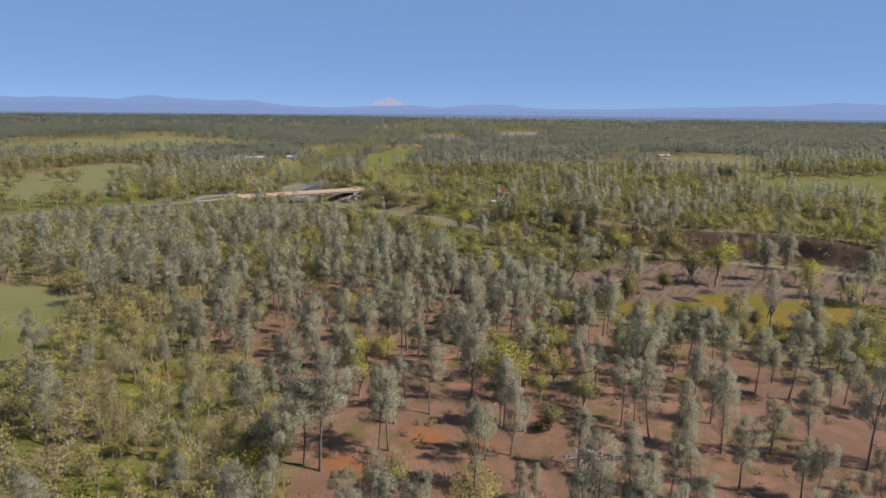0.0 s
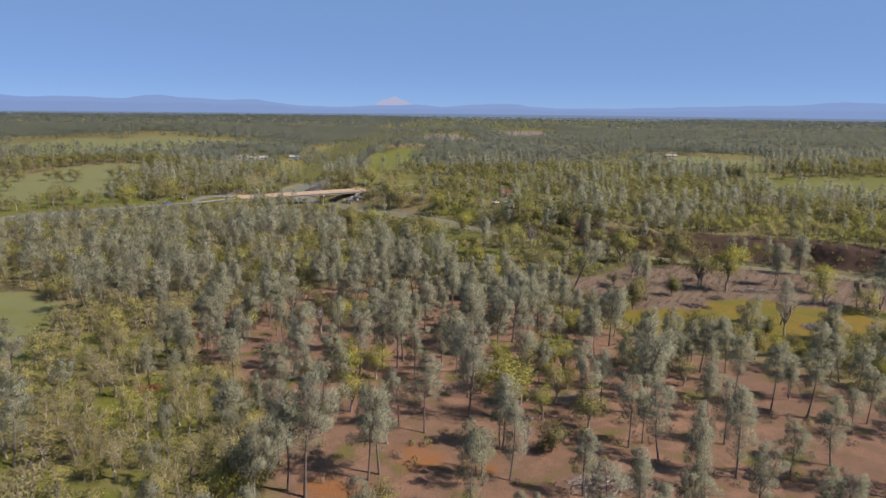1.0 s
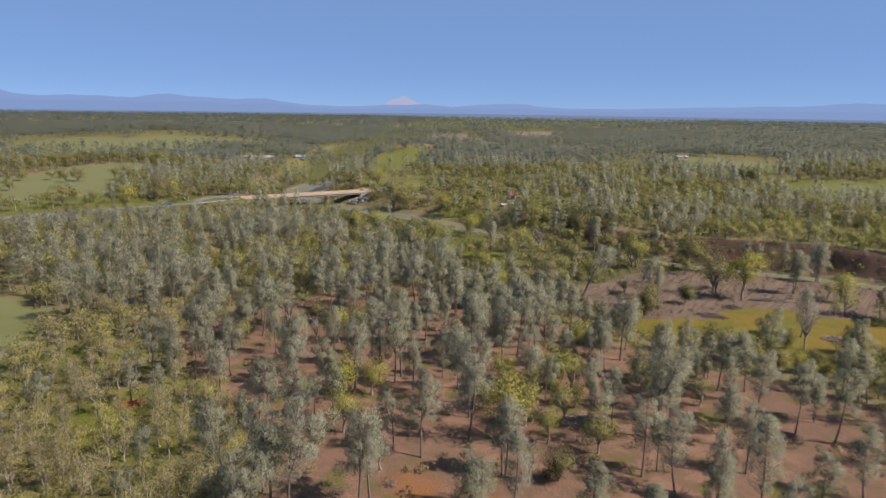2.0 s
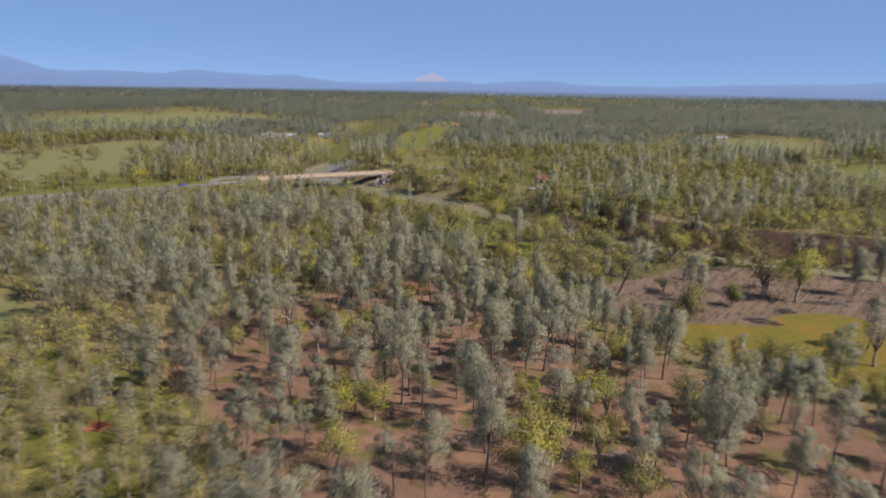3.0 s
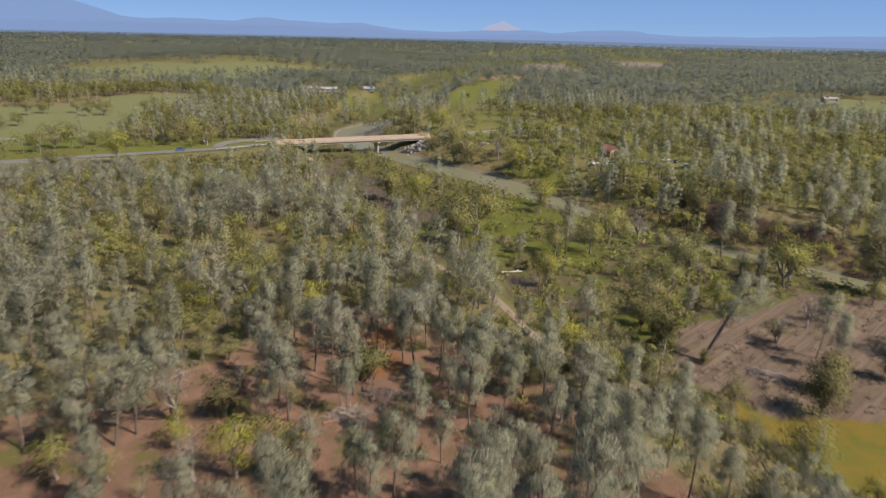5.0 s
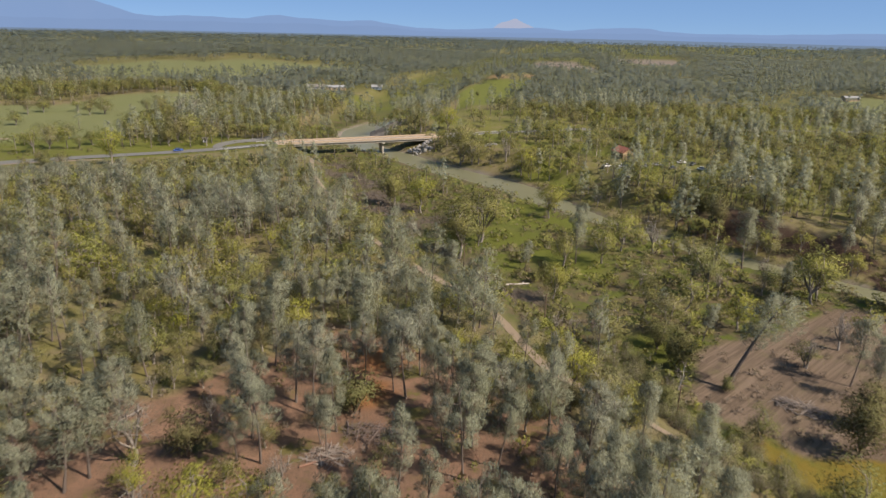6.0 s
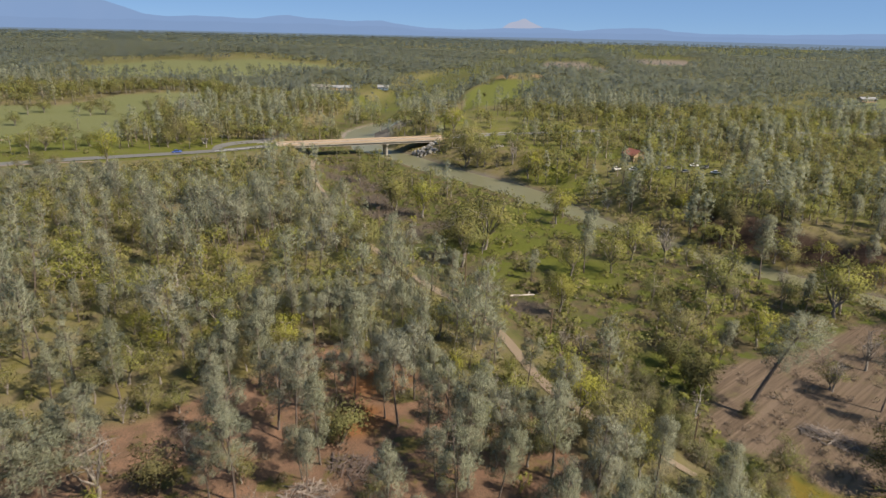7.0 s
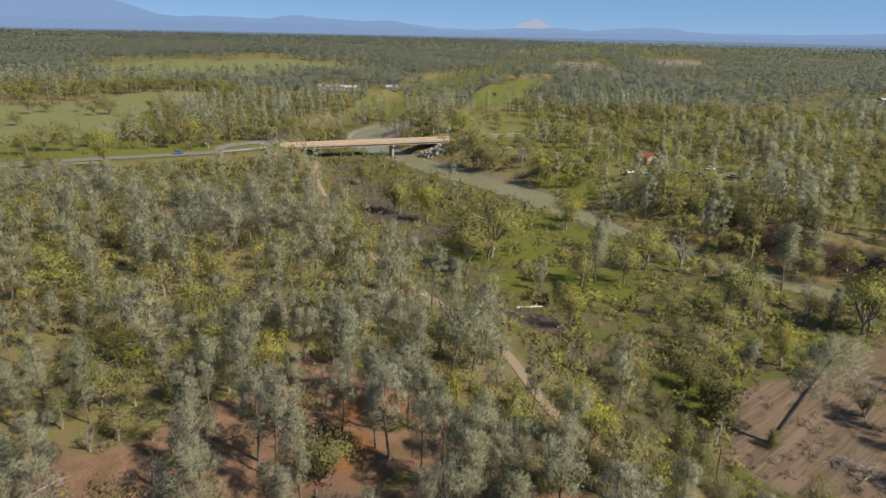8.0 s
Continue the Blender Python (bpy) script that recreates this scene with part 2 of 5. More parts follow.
BRUSH_GREENS = [(0.142, 0.141, 0.053), (0.187, 0.191, 0.05), (0.165, 0.143, 0.079), (0.222, 0.222, 0.051)]
pine_leaf, pine_leaf_mass = foliage("pine_needles", NEAR_PINE_GREENS, through=0.38, open_to_light=0.56, clear_at=(0.2, 0.8)), foliage("massed_needles_lightened", LIGHTENED_PINE_GREENS, True, open_to_light=0.6, through=0.42, clear_at=(0.25, 0.85))
oak_leaf, oak_leaf_mass = foliage("oak_leaves", OAK_GREENS, clear_at=(0.1, 0.68)), foliage("oak_leaves_massed", OAK_GREENS, True, through=0.45, clear_at=(0.3, 0.85))
BRIGHT_GREENS = [(0.215, 0.219, 0.046), (0.246, 0.243, 0.047), (0.207, 0.197, 0.053)]
LIVE_GREENS = [(0.115, 0.118, 0.052), (0.14, 0.142, 0.058), (0.13, 0.118, 0.056)]
bright_leaf, live_leaf = foliage("fresh_oak_leaves", BRIGHT_GREENS, clear_at=(0.1, 0.68)), foliage("live_oak_leaves", LIVE_GREENS, through=0.22, clear_at=(0.05, 0.6))
FRESH_GREENS = [(0.214, 0.196, 0.071), (0.258, 0.263, 0.066), (0.21, 0.21, 0.078), (0.302, 0.3, 0.063), (0.234, 0.212, 0.091), (0.277, 0.269, 0.07)]
fresh_leaf_mass = foliage("fresh_oak_leaves_massed", FRESH_GREENS, True, through=0.4)
bare_leaf = foliage("oak_buds", [(0.15, 0.125, 0.09), (0.18, 0.15, 0.11)])
grey_leaf, grey_leaf_mass = foliage("budding_oak_leaves", GREY_OAK_GREENS), foliage("budding_oak_leaves_massed", GREY_OAK_GREENS, True, through=0.4)
# Far leaves are greyer and bluer: distance haze is mixed into their colour.
HAZED_FAR_GREENS = [(0.151, 0.17, 0.146), (0.167, 0.185, 0.154), (0.182, 0.193, 0.111), (0.157, 0.176, 0.155), (0.191, 0.199, 0.117)]
hazed_far_leaf = foliage("hazed_far_leaves", HAZED_FAR_GREENS, True, through=0.55, clear_at=(0.4, 0.88))
HAZED_BLUE_GREENS = [(0.121, 0.145, 0.13), (0.136, 0.161, 0.141), (0.145, 0.163, 0.119)]
hazed_blue_leaf = foliage("hazed_distant_leaves", HAZED_BLUE_GREENS, True, through=0.55, clear_at=(0.4, 0.88))
TWIG_BROWNS = [(0.16, 0.125, 0.095), (0.20, 0.16, 0.125), (0.14, 0.12, 0.085)]
twig_mass = foliage("brush_twigs", TWIG_BROWNS, True)
brush_leaf_mass = foliage("brush_leaves_massed", BRUSH_GREENS, True, clear_at=(0.1, 0.65))
BARK = plain("pine_bark", (0.11, 0.085, 0.07), 0.9, vary=0.35, scale=3)
PALE_BARK = plain("oak_bark", (0.20, 0.175, 0.15), 0.9, vary=0.3, scale=3)
DEAD = plain("dead_wood", (0.20, 0.165, 0.14), 0.9, vary=0.35, scale=4)


def ground_material():
    m, n, l = material("ground")
    b = bsdf(n)
    b.inputs["Roughness"].default_value, b.inputs["Specular IOR Level"].default_value = 0.95, 0.12
    big, mid, fine = noise_node(n, l, 0.03, 5), noise_node(n, l, 0.22, 6), noise_node(n, l, 2.2, 5, 0.7)

    def cover(attr, rim=0.35):
        a = n.new("ShaderNodeAttribute")
        a.attribute_name = attr
        v = calc(n, l, "MULTIPLY_ADD", calc(n, l, "SUBTRACT", mid, 0.5), 1.1, a.outputs["Fac"])
        v = calc(n, l, "MULTIPLY_ADD", calc(n, l, "SUBTRACT", fine, 0.5), 0.5, v)
        r = n.new("ShaderNodeMapRange")
        r.inputs["From Min"].default_value, r.inputs["From Max"].default_value = 0.5 - rim, 0.5 + rim
        l.new(v, r.inputs["Value"])
        return r.outputs[0]

    def tone(dark, light, source=None):
        return mix(n, l, calc(n, l, "MULTIPLY_ADD", fine, 0.9, calc(n, l, "MULTIPLY", mid, 0.3)), dark, light)

    litter = tone((0.085, 0.068, 0.038), (0.15, 0.122, 0.066))
    grass = tone((0.062, 0.07, 0.014), (0.108, 0.115, 0.024))
    col = mix(n, l, ramp(n, l, calc(n, l, "MULTIPLY_ADD", mid, 0.6, calc(n, l, "MULTIPLY", big, 0.4)), [(0.44, (0, 0, 0)), (0.64, (0.85, 0.85, 0.85))]), litter, grass)
    scrub = mix(n, l, ramp(n, l, mid, [(0.42, (0, 0, 0)), (0.56, (1, 1, 1))]), tone((0.035, 0.048, 0.009), (0.085, 0.095, 0.016)), tone((0.045, 0.038, 0.023), (0.095, 0.08, 0.046)))
    clumps = ramp(n, l, noise_node(n, l, 0.55, 5, 0.7), [(0.5, (0, 0, 0)), (0.62, (0.8, 0.8, 0.8))])
    scrub = mix(n, l, clumps, scrub, tone((0.03, 0.03, 0.012), (0.065, 0.06, 0.03)))
    col = mix(n, l, cover("flood"), col, scrub)
    scrape = tone((0.088, 0.051, 0.034), (0.182, 0.107, 0.07))
    worn = tone((0.14, 0.081, 0.052), (0.215, 0.13, 0.084))
    red = mix(n, l, ramp(n, l, big, [(0.4, (0, 0, 0)), (0.6, (1, 1, 1))]), scrape, worn)
    leaf_fall = ramp(n, l, calc(n, l, "MULTIPLY_ADD", fine, 0.35, calc(n, l, "MULTIPLY", mid, 0.65)), [(0.44, (0, 0, 0)), (0.54, (0.85, 0.85, 0.85))])
    red = mix(n, l, leaf_fall, red, tone((0.064, 0.041, 0.029), (0.128, 0.085, 0.057)))
    speck = ramp(n, l, noise_node(n, l, 4.5, 3, 0.75), [(0.54, (0, 0, 0)), (0.62, (0.75, 0.75, 0.75))])
    red = mix(n, l, speck, red, (0.05, 0.036, 0.028))
    tufts = ramp(n, l, calc(n, l, "MULTIPLY_ADD", noise_node(n, l, 0.11, 6, 0.65), 0.8, calc(n, l, "MULTIPLY", fine, 0.2)), [(0.55, (0, 0, 0)), (0.6, (0.85, 0.85, 0.85))])
    red = mix(n, l, tufts, red, tone((0.042, 0.05, 0.014), (0.085, 0.088, 0.026)))
    col = mix(n, l, cover("soil", 0.25), col, red)
    col = mix(n, l, cover("orange", 0.5), col, tone((0.12, 0.052, 0.02), (0.19, 0.088, 0.036)))
    # bulldozed flat: long streaks left by blades and tyres
    def streaks(turned, across, along):
        t = n.new("ShaderNodeMapping")
        t.inputs["Rotation"].default_value = (0, 0, radians(turned))
        g = n.new("ShaderNodeMapping")
        g.inputs["Scale"].default_value = (across, along, 1)
        x = n.new("ShaderNodeTexNoise")
        x.inputs["Scale"].default_value, x.inputs["Detail"].default_value = 1.0, 4.0
        l.new(n.new("ShaderNodeTexCoord").outputs["Object"], t.inputs["Vector"])
        l.new(t.outputs[0], g.inputs["Vector"])
        l.new(g.outputs[0], x.inputs["Vector"])
        return x.outputs["Fac"]

    marks = calc(n, l, "MULTIPLY_ADD", streaks(38, 1.1, 0.03), 0.9, calc(n, l, "MULTIPLY", streaks(24, 0.8, 0.05), 0.1))
    ruts = ramp(n, l, marks, [(0.36, (0.068, 0.048, 0.034)), (0.5, (0.124, 0.088, 0.062)), (0.64, (0.165, 0.12, 0.087))])
    rut = ramp(n, l, calc(n, l, "ABSOLUTE", calc(n, l, "SUBTRACT", streaks(40, 0.75, 0.022), 0.5)), [(0.012, (0.75, 0.75, 0.75)), (0.035, (0, 0, 0))])
    ruts = mix(n, l, rut, ruts, (0.04, 0.027, 0.019))
    col = mix(n, l, cover("sand", 0.25), col, mix(n, l, calc(n, l, "MULTIPLY_ADD", fine, 0.45, calc(n, l, "MULTIPLY", mid, 0.6)), ruts, tone((0.05, 0.038, 0.026), (0.14, 0.103, 0.072))))
    col = mix(n, l, cover("mound", 0.35), col, tone((0.045, 0.036, 0.028), (0.085, 0.068, 0.052)))
    col = mix(n, l, cover("bank", 0.3), col, tone((0.17, 0.095, 0.055), (0.26, 0.16, 0.10)))
    bloom = mix(n, l, ramp(n, l, calc(n, l, "MULTIPLY_ADD", mid, 0.5, calc(n, l, "MULTIPLY", big, 0.5)), [(0.43, (0, 0, 0)), (0.56, (1, 1, 1))]), tone((0.06, 0.062, 0.013), (0.104, 0.1, 0.018)), tone((0.102, 0.071, 0.013), (0.145, 0.1, 0.018)))
    col = mix(n, l, cover("yellow", 0.25), col, bloom)
    col = mix(n, l, cover("grass", 0.3), col, mix(n, l, big, tone((0.078, 0.088, 0.03), (0.116, 0.124, 0.048)), tone((0.09, 0.096, 0.042), (0.128, 0.13, 0.062))))
    col = mix(n, l, cover("lush", 0.45), col, tone((0.05, 0.06, 0.010), (0.09, 0.098, 0.016)))
    col = mix(n, l, cover("lime", 0.3), col, tone((0.07, 0.08, 0.016), (0.102, 0.11, 0.024)))
    col = mix(n, l, cover("tan", 0.25), col, tone((0.106, 0.086, 0.069), (0.152, 0.125, 0.102)))
    col = mix(n, l, cover("gravel", 0.3), col, tone((0.092, 0.079, 0.063), (0.178, 0.155, 0.132)))
    # Soil of the cut bank, with the shade on it put into the colour.
    col = mix(n, l, cover("shaded_bluff", 0.25), col, tone((0.026, 0.018, 0.014), (0.055, 0.035, 0.024)))
    l.new(col, b.inputs["Base Color"])
    bump(n, l, calc(n, l, "ADD", fine, mid), 0.6, 0.35, b)
    return m


# ---- mesh tools ----
def mesh_object(name, verts, faces, mats, parent=None, slots=None, smooth=False, attrs=None, normals=None):
    me = bpy.data.meshes.new(name)
    verts, faces = np.asarray(verts, np.float32), np.asarray(faces, np.int32)
    k = faces.shape[1]
    me.vertices.add(len(verts))
    me.vertices.foreach_set("co", verts.ravel())
    me.loops.add(faces.size)
    me.loops.foreach_set("vertex_index", faces.ravel())
    me.polygons.add(len(faces))
    me.polygons.foreach_set("loop_start", np.arange(len(faces), dtype=np.int32) * k)
    for m in mats:
        me.materials.append(m)
    if slots is not None:
        me.polygons.foreach_set("material_index", np.asarray(slots, np.int32))
    me.polygons.foreach_set("use_smooth", np.full(len(faces), smooth or normals is not None))
    for key, values in (attrs or {}).items():
        me.attributes.new(key, "FLOAT", "POINT").data.foreach_set("value", np.asarray(values, np.float32))
    me.update(calc_edges=True)
    if normals is not None:
        me.normals_split_custom_set_from_vertices(np.asarray(normals, np.float32))
    ob = new(name, me)
    ob.parent = parent
    return ob


def part(name, bm, mat, parent, label=""):
    me = bpy.data.meshes.new(name)
    bm.normal_update()
    bm.to_mesh(me)
    bm.free()
    me.materials.append(mat)
    ob = new(name, me)
    ob.parent = parent
    return tagged(ob, label)


def add_box(bm, size, m=Matrix(), bevel=0.0):
    made = bmesh.ops.create_cube(bm, size=1.0, matrix=m @ Matrix.Diagonal((*size, 1)))["verts"]
    if bevel:
        edges = list({e for v in made for e in v.link_edges})
        bmesh.ops.bevel(bm, geom=edges, offset=bevel, segments=1, affect="EDGES")


def add_tube(bm, a, b, r0, r1, sides=6):
    a, b = Vector(a), Vector(b)
    d = b - a
    m = Matrix.Translation((a + b) / 2) @ d.to_track_quat("Z", "Y").to_matrix().to_4x4()
    bmesh.ops.create_cone(bm, cap_ends=True, segments=sides, radius1=r0, radius2=r1, depth=d.length, matrix=m)


def thing(name, x, y, turn=0.0, label="", category="", group="", z=None):
    e = new(name)
    e.location = (x, y, float(ground(x, y)) if z is None else z)
    e.rotation_euler = (0, 0, radians(turn))
    return tagged(e, label, category, group)


def unit(v):
    return v / (np.linalg.norm(v, axis=-1, keepdims=True) + 1e-9)


class Soup:
    """Triangles gathered from many small pieces, with the normals of the masses they make up."""

    def __init__(self):
        self.v, self.f, self.s, self.m, self.n = [], [], [], [], 0

    def add(self, v, f, slot, normals):
        self.v.append(v)
        self.f.append(np.asarray(f) + self.n)
        self.s.append(np.full(len(f), slot))
        self.m.append(normals)
        self.n += len(v)

    def tube(self, path, radii, sides, slot=0):
        path, radii = np.asarray(path, float), np.asarray(radii, float)
        d = unit(np.gradient(path, axis=0))
        ref = np.where(np.abs(d[:, 2:3]) > 0.9, [[1.0, 0, 0]], [[0, 0, 1.0]])
        u = unit(np.cross(d, ref))
        w = np.cross(d, u)
        a = np.arange(sides) * 2 * np.pi / sides
        out = np.cos(a)[None, :, None] * u[:, None] + np.sin(a)[None, :, None] * w[:, None]
        ring = path[:, None] + radii[:, None, None] * out
        f = []
        for i in range(len(path) - 1):
            for j in range(sides):
                p, q = i * sides + j, i * sides + (j + 1) % sides
                f += [(p, q, q + sides), (p, q + sides, p + sides)]
        self.add(ring.reshape(-1, 3), f, slot, out.reshape(-1, 3))

    def blades(self, centres, rng, length, width, slot=1, up=0.3, hubs=None, squash=0.5, lift=0.4, stray=1.0, lobed=0.3):
        """Slender single triangles that spread from the given places; hubs: the middle of the clump that each belongs to."""
        k = len(centres)
        mid = centres.mean(0) - (0, 0, 0.25 * centres[:, 2].std())
        out = unit((centres - mid) * (1, 1, squash))
        if hubs is not None:
            out = unit(out + lobed * unit(centres - hubs))
        out = unit(out + (0, 0, lift))
        d = unit(stray * rng.normal(size=(k, 3)) + 0.5 * out + (0, 0, up))
        side = unit(np.cross(d, rng.normal(size=(k, 3))))
        ln = length * rng.uniform(0.7, 1.3, (k, 1))
        w = width * rng.uniform(0.7, 1.3, (k, 1))
        turned = np.sum(np.cross(side, d) * out, 1, keepdims=True) < 0
        side = np.where(turned, -side, side)
        v = np.stack([centres - side * w / 2, centres + side * w / 2, centres + d * ln], 1).reshape(-1, 3)
        n = unit(out + 0.07 * np.cross(side, d))
        self.add(v, np.arange(3 * k).reshape(-1, 3), slot, np.repeat(n, 3, 0))

    def needles(self, centres, out, rng, length, width, slot=1):
        """Fine upward-sweeping blades, lit as the round plume that they make up."""
        k = len(centres)
        out = unit(out)
        d = unit(0.75 * rng.normal(size=(k, 3)) + 0.7 * out + (0, 0, 0.7))
        side = unit(np.cross(d, rng.normal(size=(k, 3))))
        side = np.where(np.sum(np.cross(side, d) * out, 1, keepdims=True) < 0, -side, side)
        ln = length * rng.uniform(0.7, 1.35, (k, 1))
        w = width * rng.uniform(0.7, 1.3, (k, 1))
        v = np.stack([centres - side * w / 2, centres + side * w / 2, centres + d * ln], 1).reshape(-1, 3)
        n = unit(out + 0.16 * rng.normal(size=(k, 3)))
        self.add(v, np.arange(3 * k).reshape(-1, 3), slot, np.repeat(n, 3, 0))

    def scales(self, centres, out, rng, size, slot=1):
        """Leaf masses that lie along a crown's surface, each turned a little."""
        k = len(centres)
        out = unit(out)
        face = unit(out + 0.45 * rng.normal(size=(k, 3)))
        a = unit(np.cross(face, rng.normal(size=(k, 3))))
        b = np.cross(face, a)
        r = size * rng.uniform(0.7, 1.25, (k, 1))
        v = np.stack([centres + a * r, centres + (b * 0.87 - a * 0.5) * r * rng.uniform(0.6, 1.1, (k, 1)), centres - (b * 0.87 + a * 0.5) * r], 1).reshape(-1, 3)
        self.add(v, np.arange(3 * k).reshape(-1, 3), slot, np.repeat(unit(out + 0.12 * rng.normal(size=(k, 3))), 3, 0))

    def arrays(self):
        return np.concatenate(self.v), np.concatenate(self.f), np.concatenate(self.s), np.concatenate(self.m)


def bent(rng, a, b, sag, steps):
    k = np.linspace(0, 1, steps)[:, None]
    return a + (b - a) * k + rng.normal(size=3) * sag * np.sin(k * np.pi) + np.array((0, 0, sag)) * np.sin(k * np.pi)


def pine_soup(seed, limbs=40, tufts=10, blades=10, size=1.0, sides=5, bare=0.25, wide=1.0, stout=1.0):
    """A foothill pine, 16 m tall: slender, often forked trunk and a soft, full plume of fine needle tufts."""
    rng = np.random.default_rng(seed)
    s, h = Soup(), 16.0
    top = np.array((rng.normal() * 0.8, rng.normal() * 0.8, h))
    fork = rng.uniform(0.3, 0.55) if rng.random() < 0.55 else 0.98
    stem = bent(rng, np.zeros(3), top, 0.4, 7)
    s.tube(stem, np.interp(np.linspace(0, 1, 7), [0, 0.08, 1], [0.25 * stout, 0.19 * stout, 0.03]), sides)
    stems = [stem]
    if fork < 0.9:
        a = np.array([np.interp(fork, np.linspace(0, 1, 7), stem[:, i]) for i in range(3)])
        ang = rng.uniform(0, 6.28)
        tip = np.array((top[0] + math.cos(ang) * 2.1, top[1] + math.sin(ang) * 2.1, h * rng.uniform(0.74, 0.95)))
        second = bent(rng, a, tip, 0.3, 5)
        s.tube(second, np.linspace(0.13, 0.03, 5), max(3, sides - 1))
        stems.append(second)
    for i in range(5):  # dead stubs below the crown
        z = bare * h * rng.uniform(0.5, 1.05)
        a = np.array([np.interp(z, stem[:, 2], stem[:, j]) for j in range(3)])
        ang = rng.uniform(0, 6.28)
        s.tube(np.array((a, a + np.array((math.cos(ang), math.sin(ang), 0.25)) * rng.uniform(0.5, 1.6))), (0.035, 0.012), 3)
    spots_at, outs = [], []
    per = limbs * tufts * blades // 24
    for i in range(24):  # rounded plumes, wide below the middle of the crown, closing to a blunt top
        st = stems[1] if len(stems) > 1 and i % 5 < 2 else stem
        k = ((i + rng.uniform(0, 1)) / 24) ** 0.9
        lo = max(bare * h, st[0][2] + 0.3)
        z = lo + (st[-1][2] - 0.6 - lo) * k
        a = np.array([np.interp(z, st[:, 2], st[:, j]) for j in range(3)])
        ang = i * 2.4 + rng.uniform(-0.6, 0.6)
        up = (z / h - bare) / (1 - bare)
        reach = wide * 2.95 * math.sqrt(max(0.02, 1 - (max(0.0, up - 0.22) / 0.84) ** 2)) * min(1.0, 0.5 + up * 2.3) * rng.uniform(0.45, 1.1)
        side = np.array((math.cos(ang), math.sin(ang), 0.0))
        b = a + side * reach + np.array((0, 0, reach * rng.uniform(0.25, 0.7)))
        s.tube(np.array((a, b)), (0.05, 0.018), 3)
        d = unit(rng.normal(size=(per, 3)))
        plume = np.array((1.2, 1.2, 1.3)) * rng.uniform(0.65, 1.25) * (1.1 - 0.3 * up)
        spots_at.append(b - side * 0.3 + d * plume * rng.uniform(0.3, 1.0, (per, 1)) ** 0.5)
        outs.append(0.34 * d + 0.75 * unit(side * reach + (0, 0, 0.3 + 1.6 * up)) + (0, 0, 0.25))
    c, out = np.concatenate(spots_at), np.concatenate(outs)
    s.needles(c, out, rng, 0.6 * size, 0.16 * size)
    return s


def oak_soup(seed, limbs=7, twigs=5, leaves=42, size=1.0, sides=5, spread=1.0, clump=0.8, low=0.2):
    """A broad oak scaled to 10 m: short trunk, crooked limbs, leaves in many loose clumps."""
    rng = np.random.default_rng(seed)
    s, h = Soup(), 10.0
    crotch = np.array((rng.normal() * 0.3, rng.normal() * 0.3, h * rng.uniform(low, low + 0.1)))
    s.tube(bent(rng, np.zeros(3), crotch, 0.12, 4), (0.34, 0.26, 0.24, 0.22), sides)
    heads = []
    for i in range(limbs):
        ang = i * 6.283 / limbs + rng.uniform(-0.4, 0.4)
        out = rng.uniform(0.9, 3.1) * spread if i else 0.5
        b = np.array((math.cos(ang) * out, math.sin(ang) * out, h * rng.uniform(0.3 + low, 0.85) if i else h * 0.9))
        limb = bent(rng, crotch, b, 0.5, 5)
        s.tube(limb, np.linspace(0.17, 0.05, 5), max(3, sides - 2))
        for j in range(twigs):
            a = limb[rng.integers(2, 5)]
            e = a + rng.normal(size=3) * (1.35 * spread, 1.35 * spread, 0.95) + (0, 0, 0.35)
            s.tube(np.array((a, e)), (0.05, 0.015), 3)
            heads.append(e)
    heads = np.array(heads)
    c = np.repeat(heads, leaves, 0)
    c = c + rng.normal(size=c.shape) * (clump, clump, clump * 0.7)
    s.blades(c, rng, 0.46 * size, 0.4 * size, up=0.15, hubs=np.repeat(heads, leaves, 0), squash=0.8)
    return s


def brush_soup(seed, leaves=90, size=1.0):
    rng = np.random.default_rng(seed)
    s = Soup()
    for i in range(3):
        ang = i * 2.1
        s.tube(np.array(((0, 0, 0), (math.cos(ang) * 0.6, math.sin(ang) * 0.6, 0.9))), (0.05, 0.02), 3)
    d = rng.normal(size=(leaves, 3))
    d /= np.linalg.norm(d, axis=1)[:, None]
    c = d * rng.uniform(0.55, 1.0, (leaves, 1)) * (1.1, 1.1, 0.75) + (0, 0, 0.75)
    c[:, 2] = np.abs(c[:, 2])
    s.blades(c, rng, 0.5 * size, 0.38 * size, squash=1.0, lift=0.5)
    return s


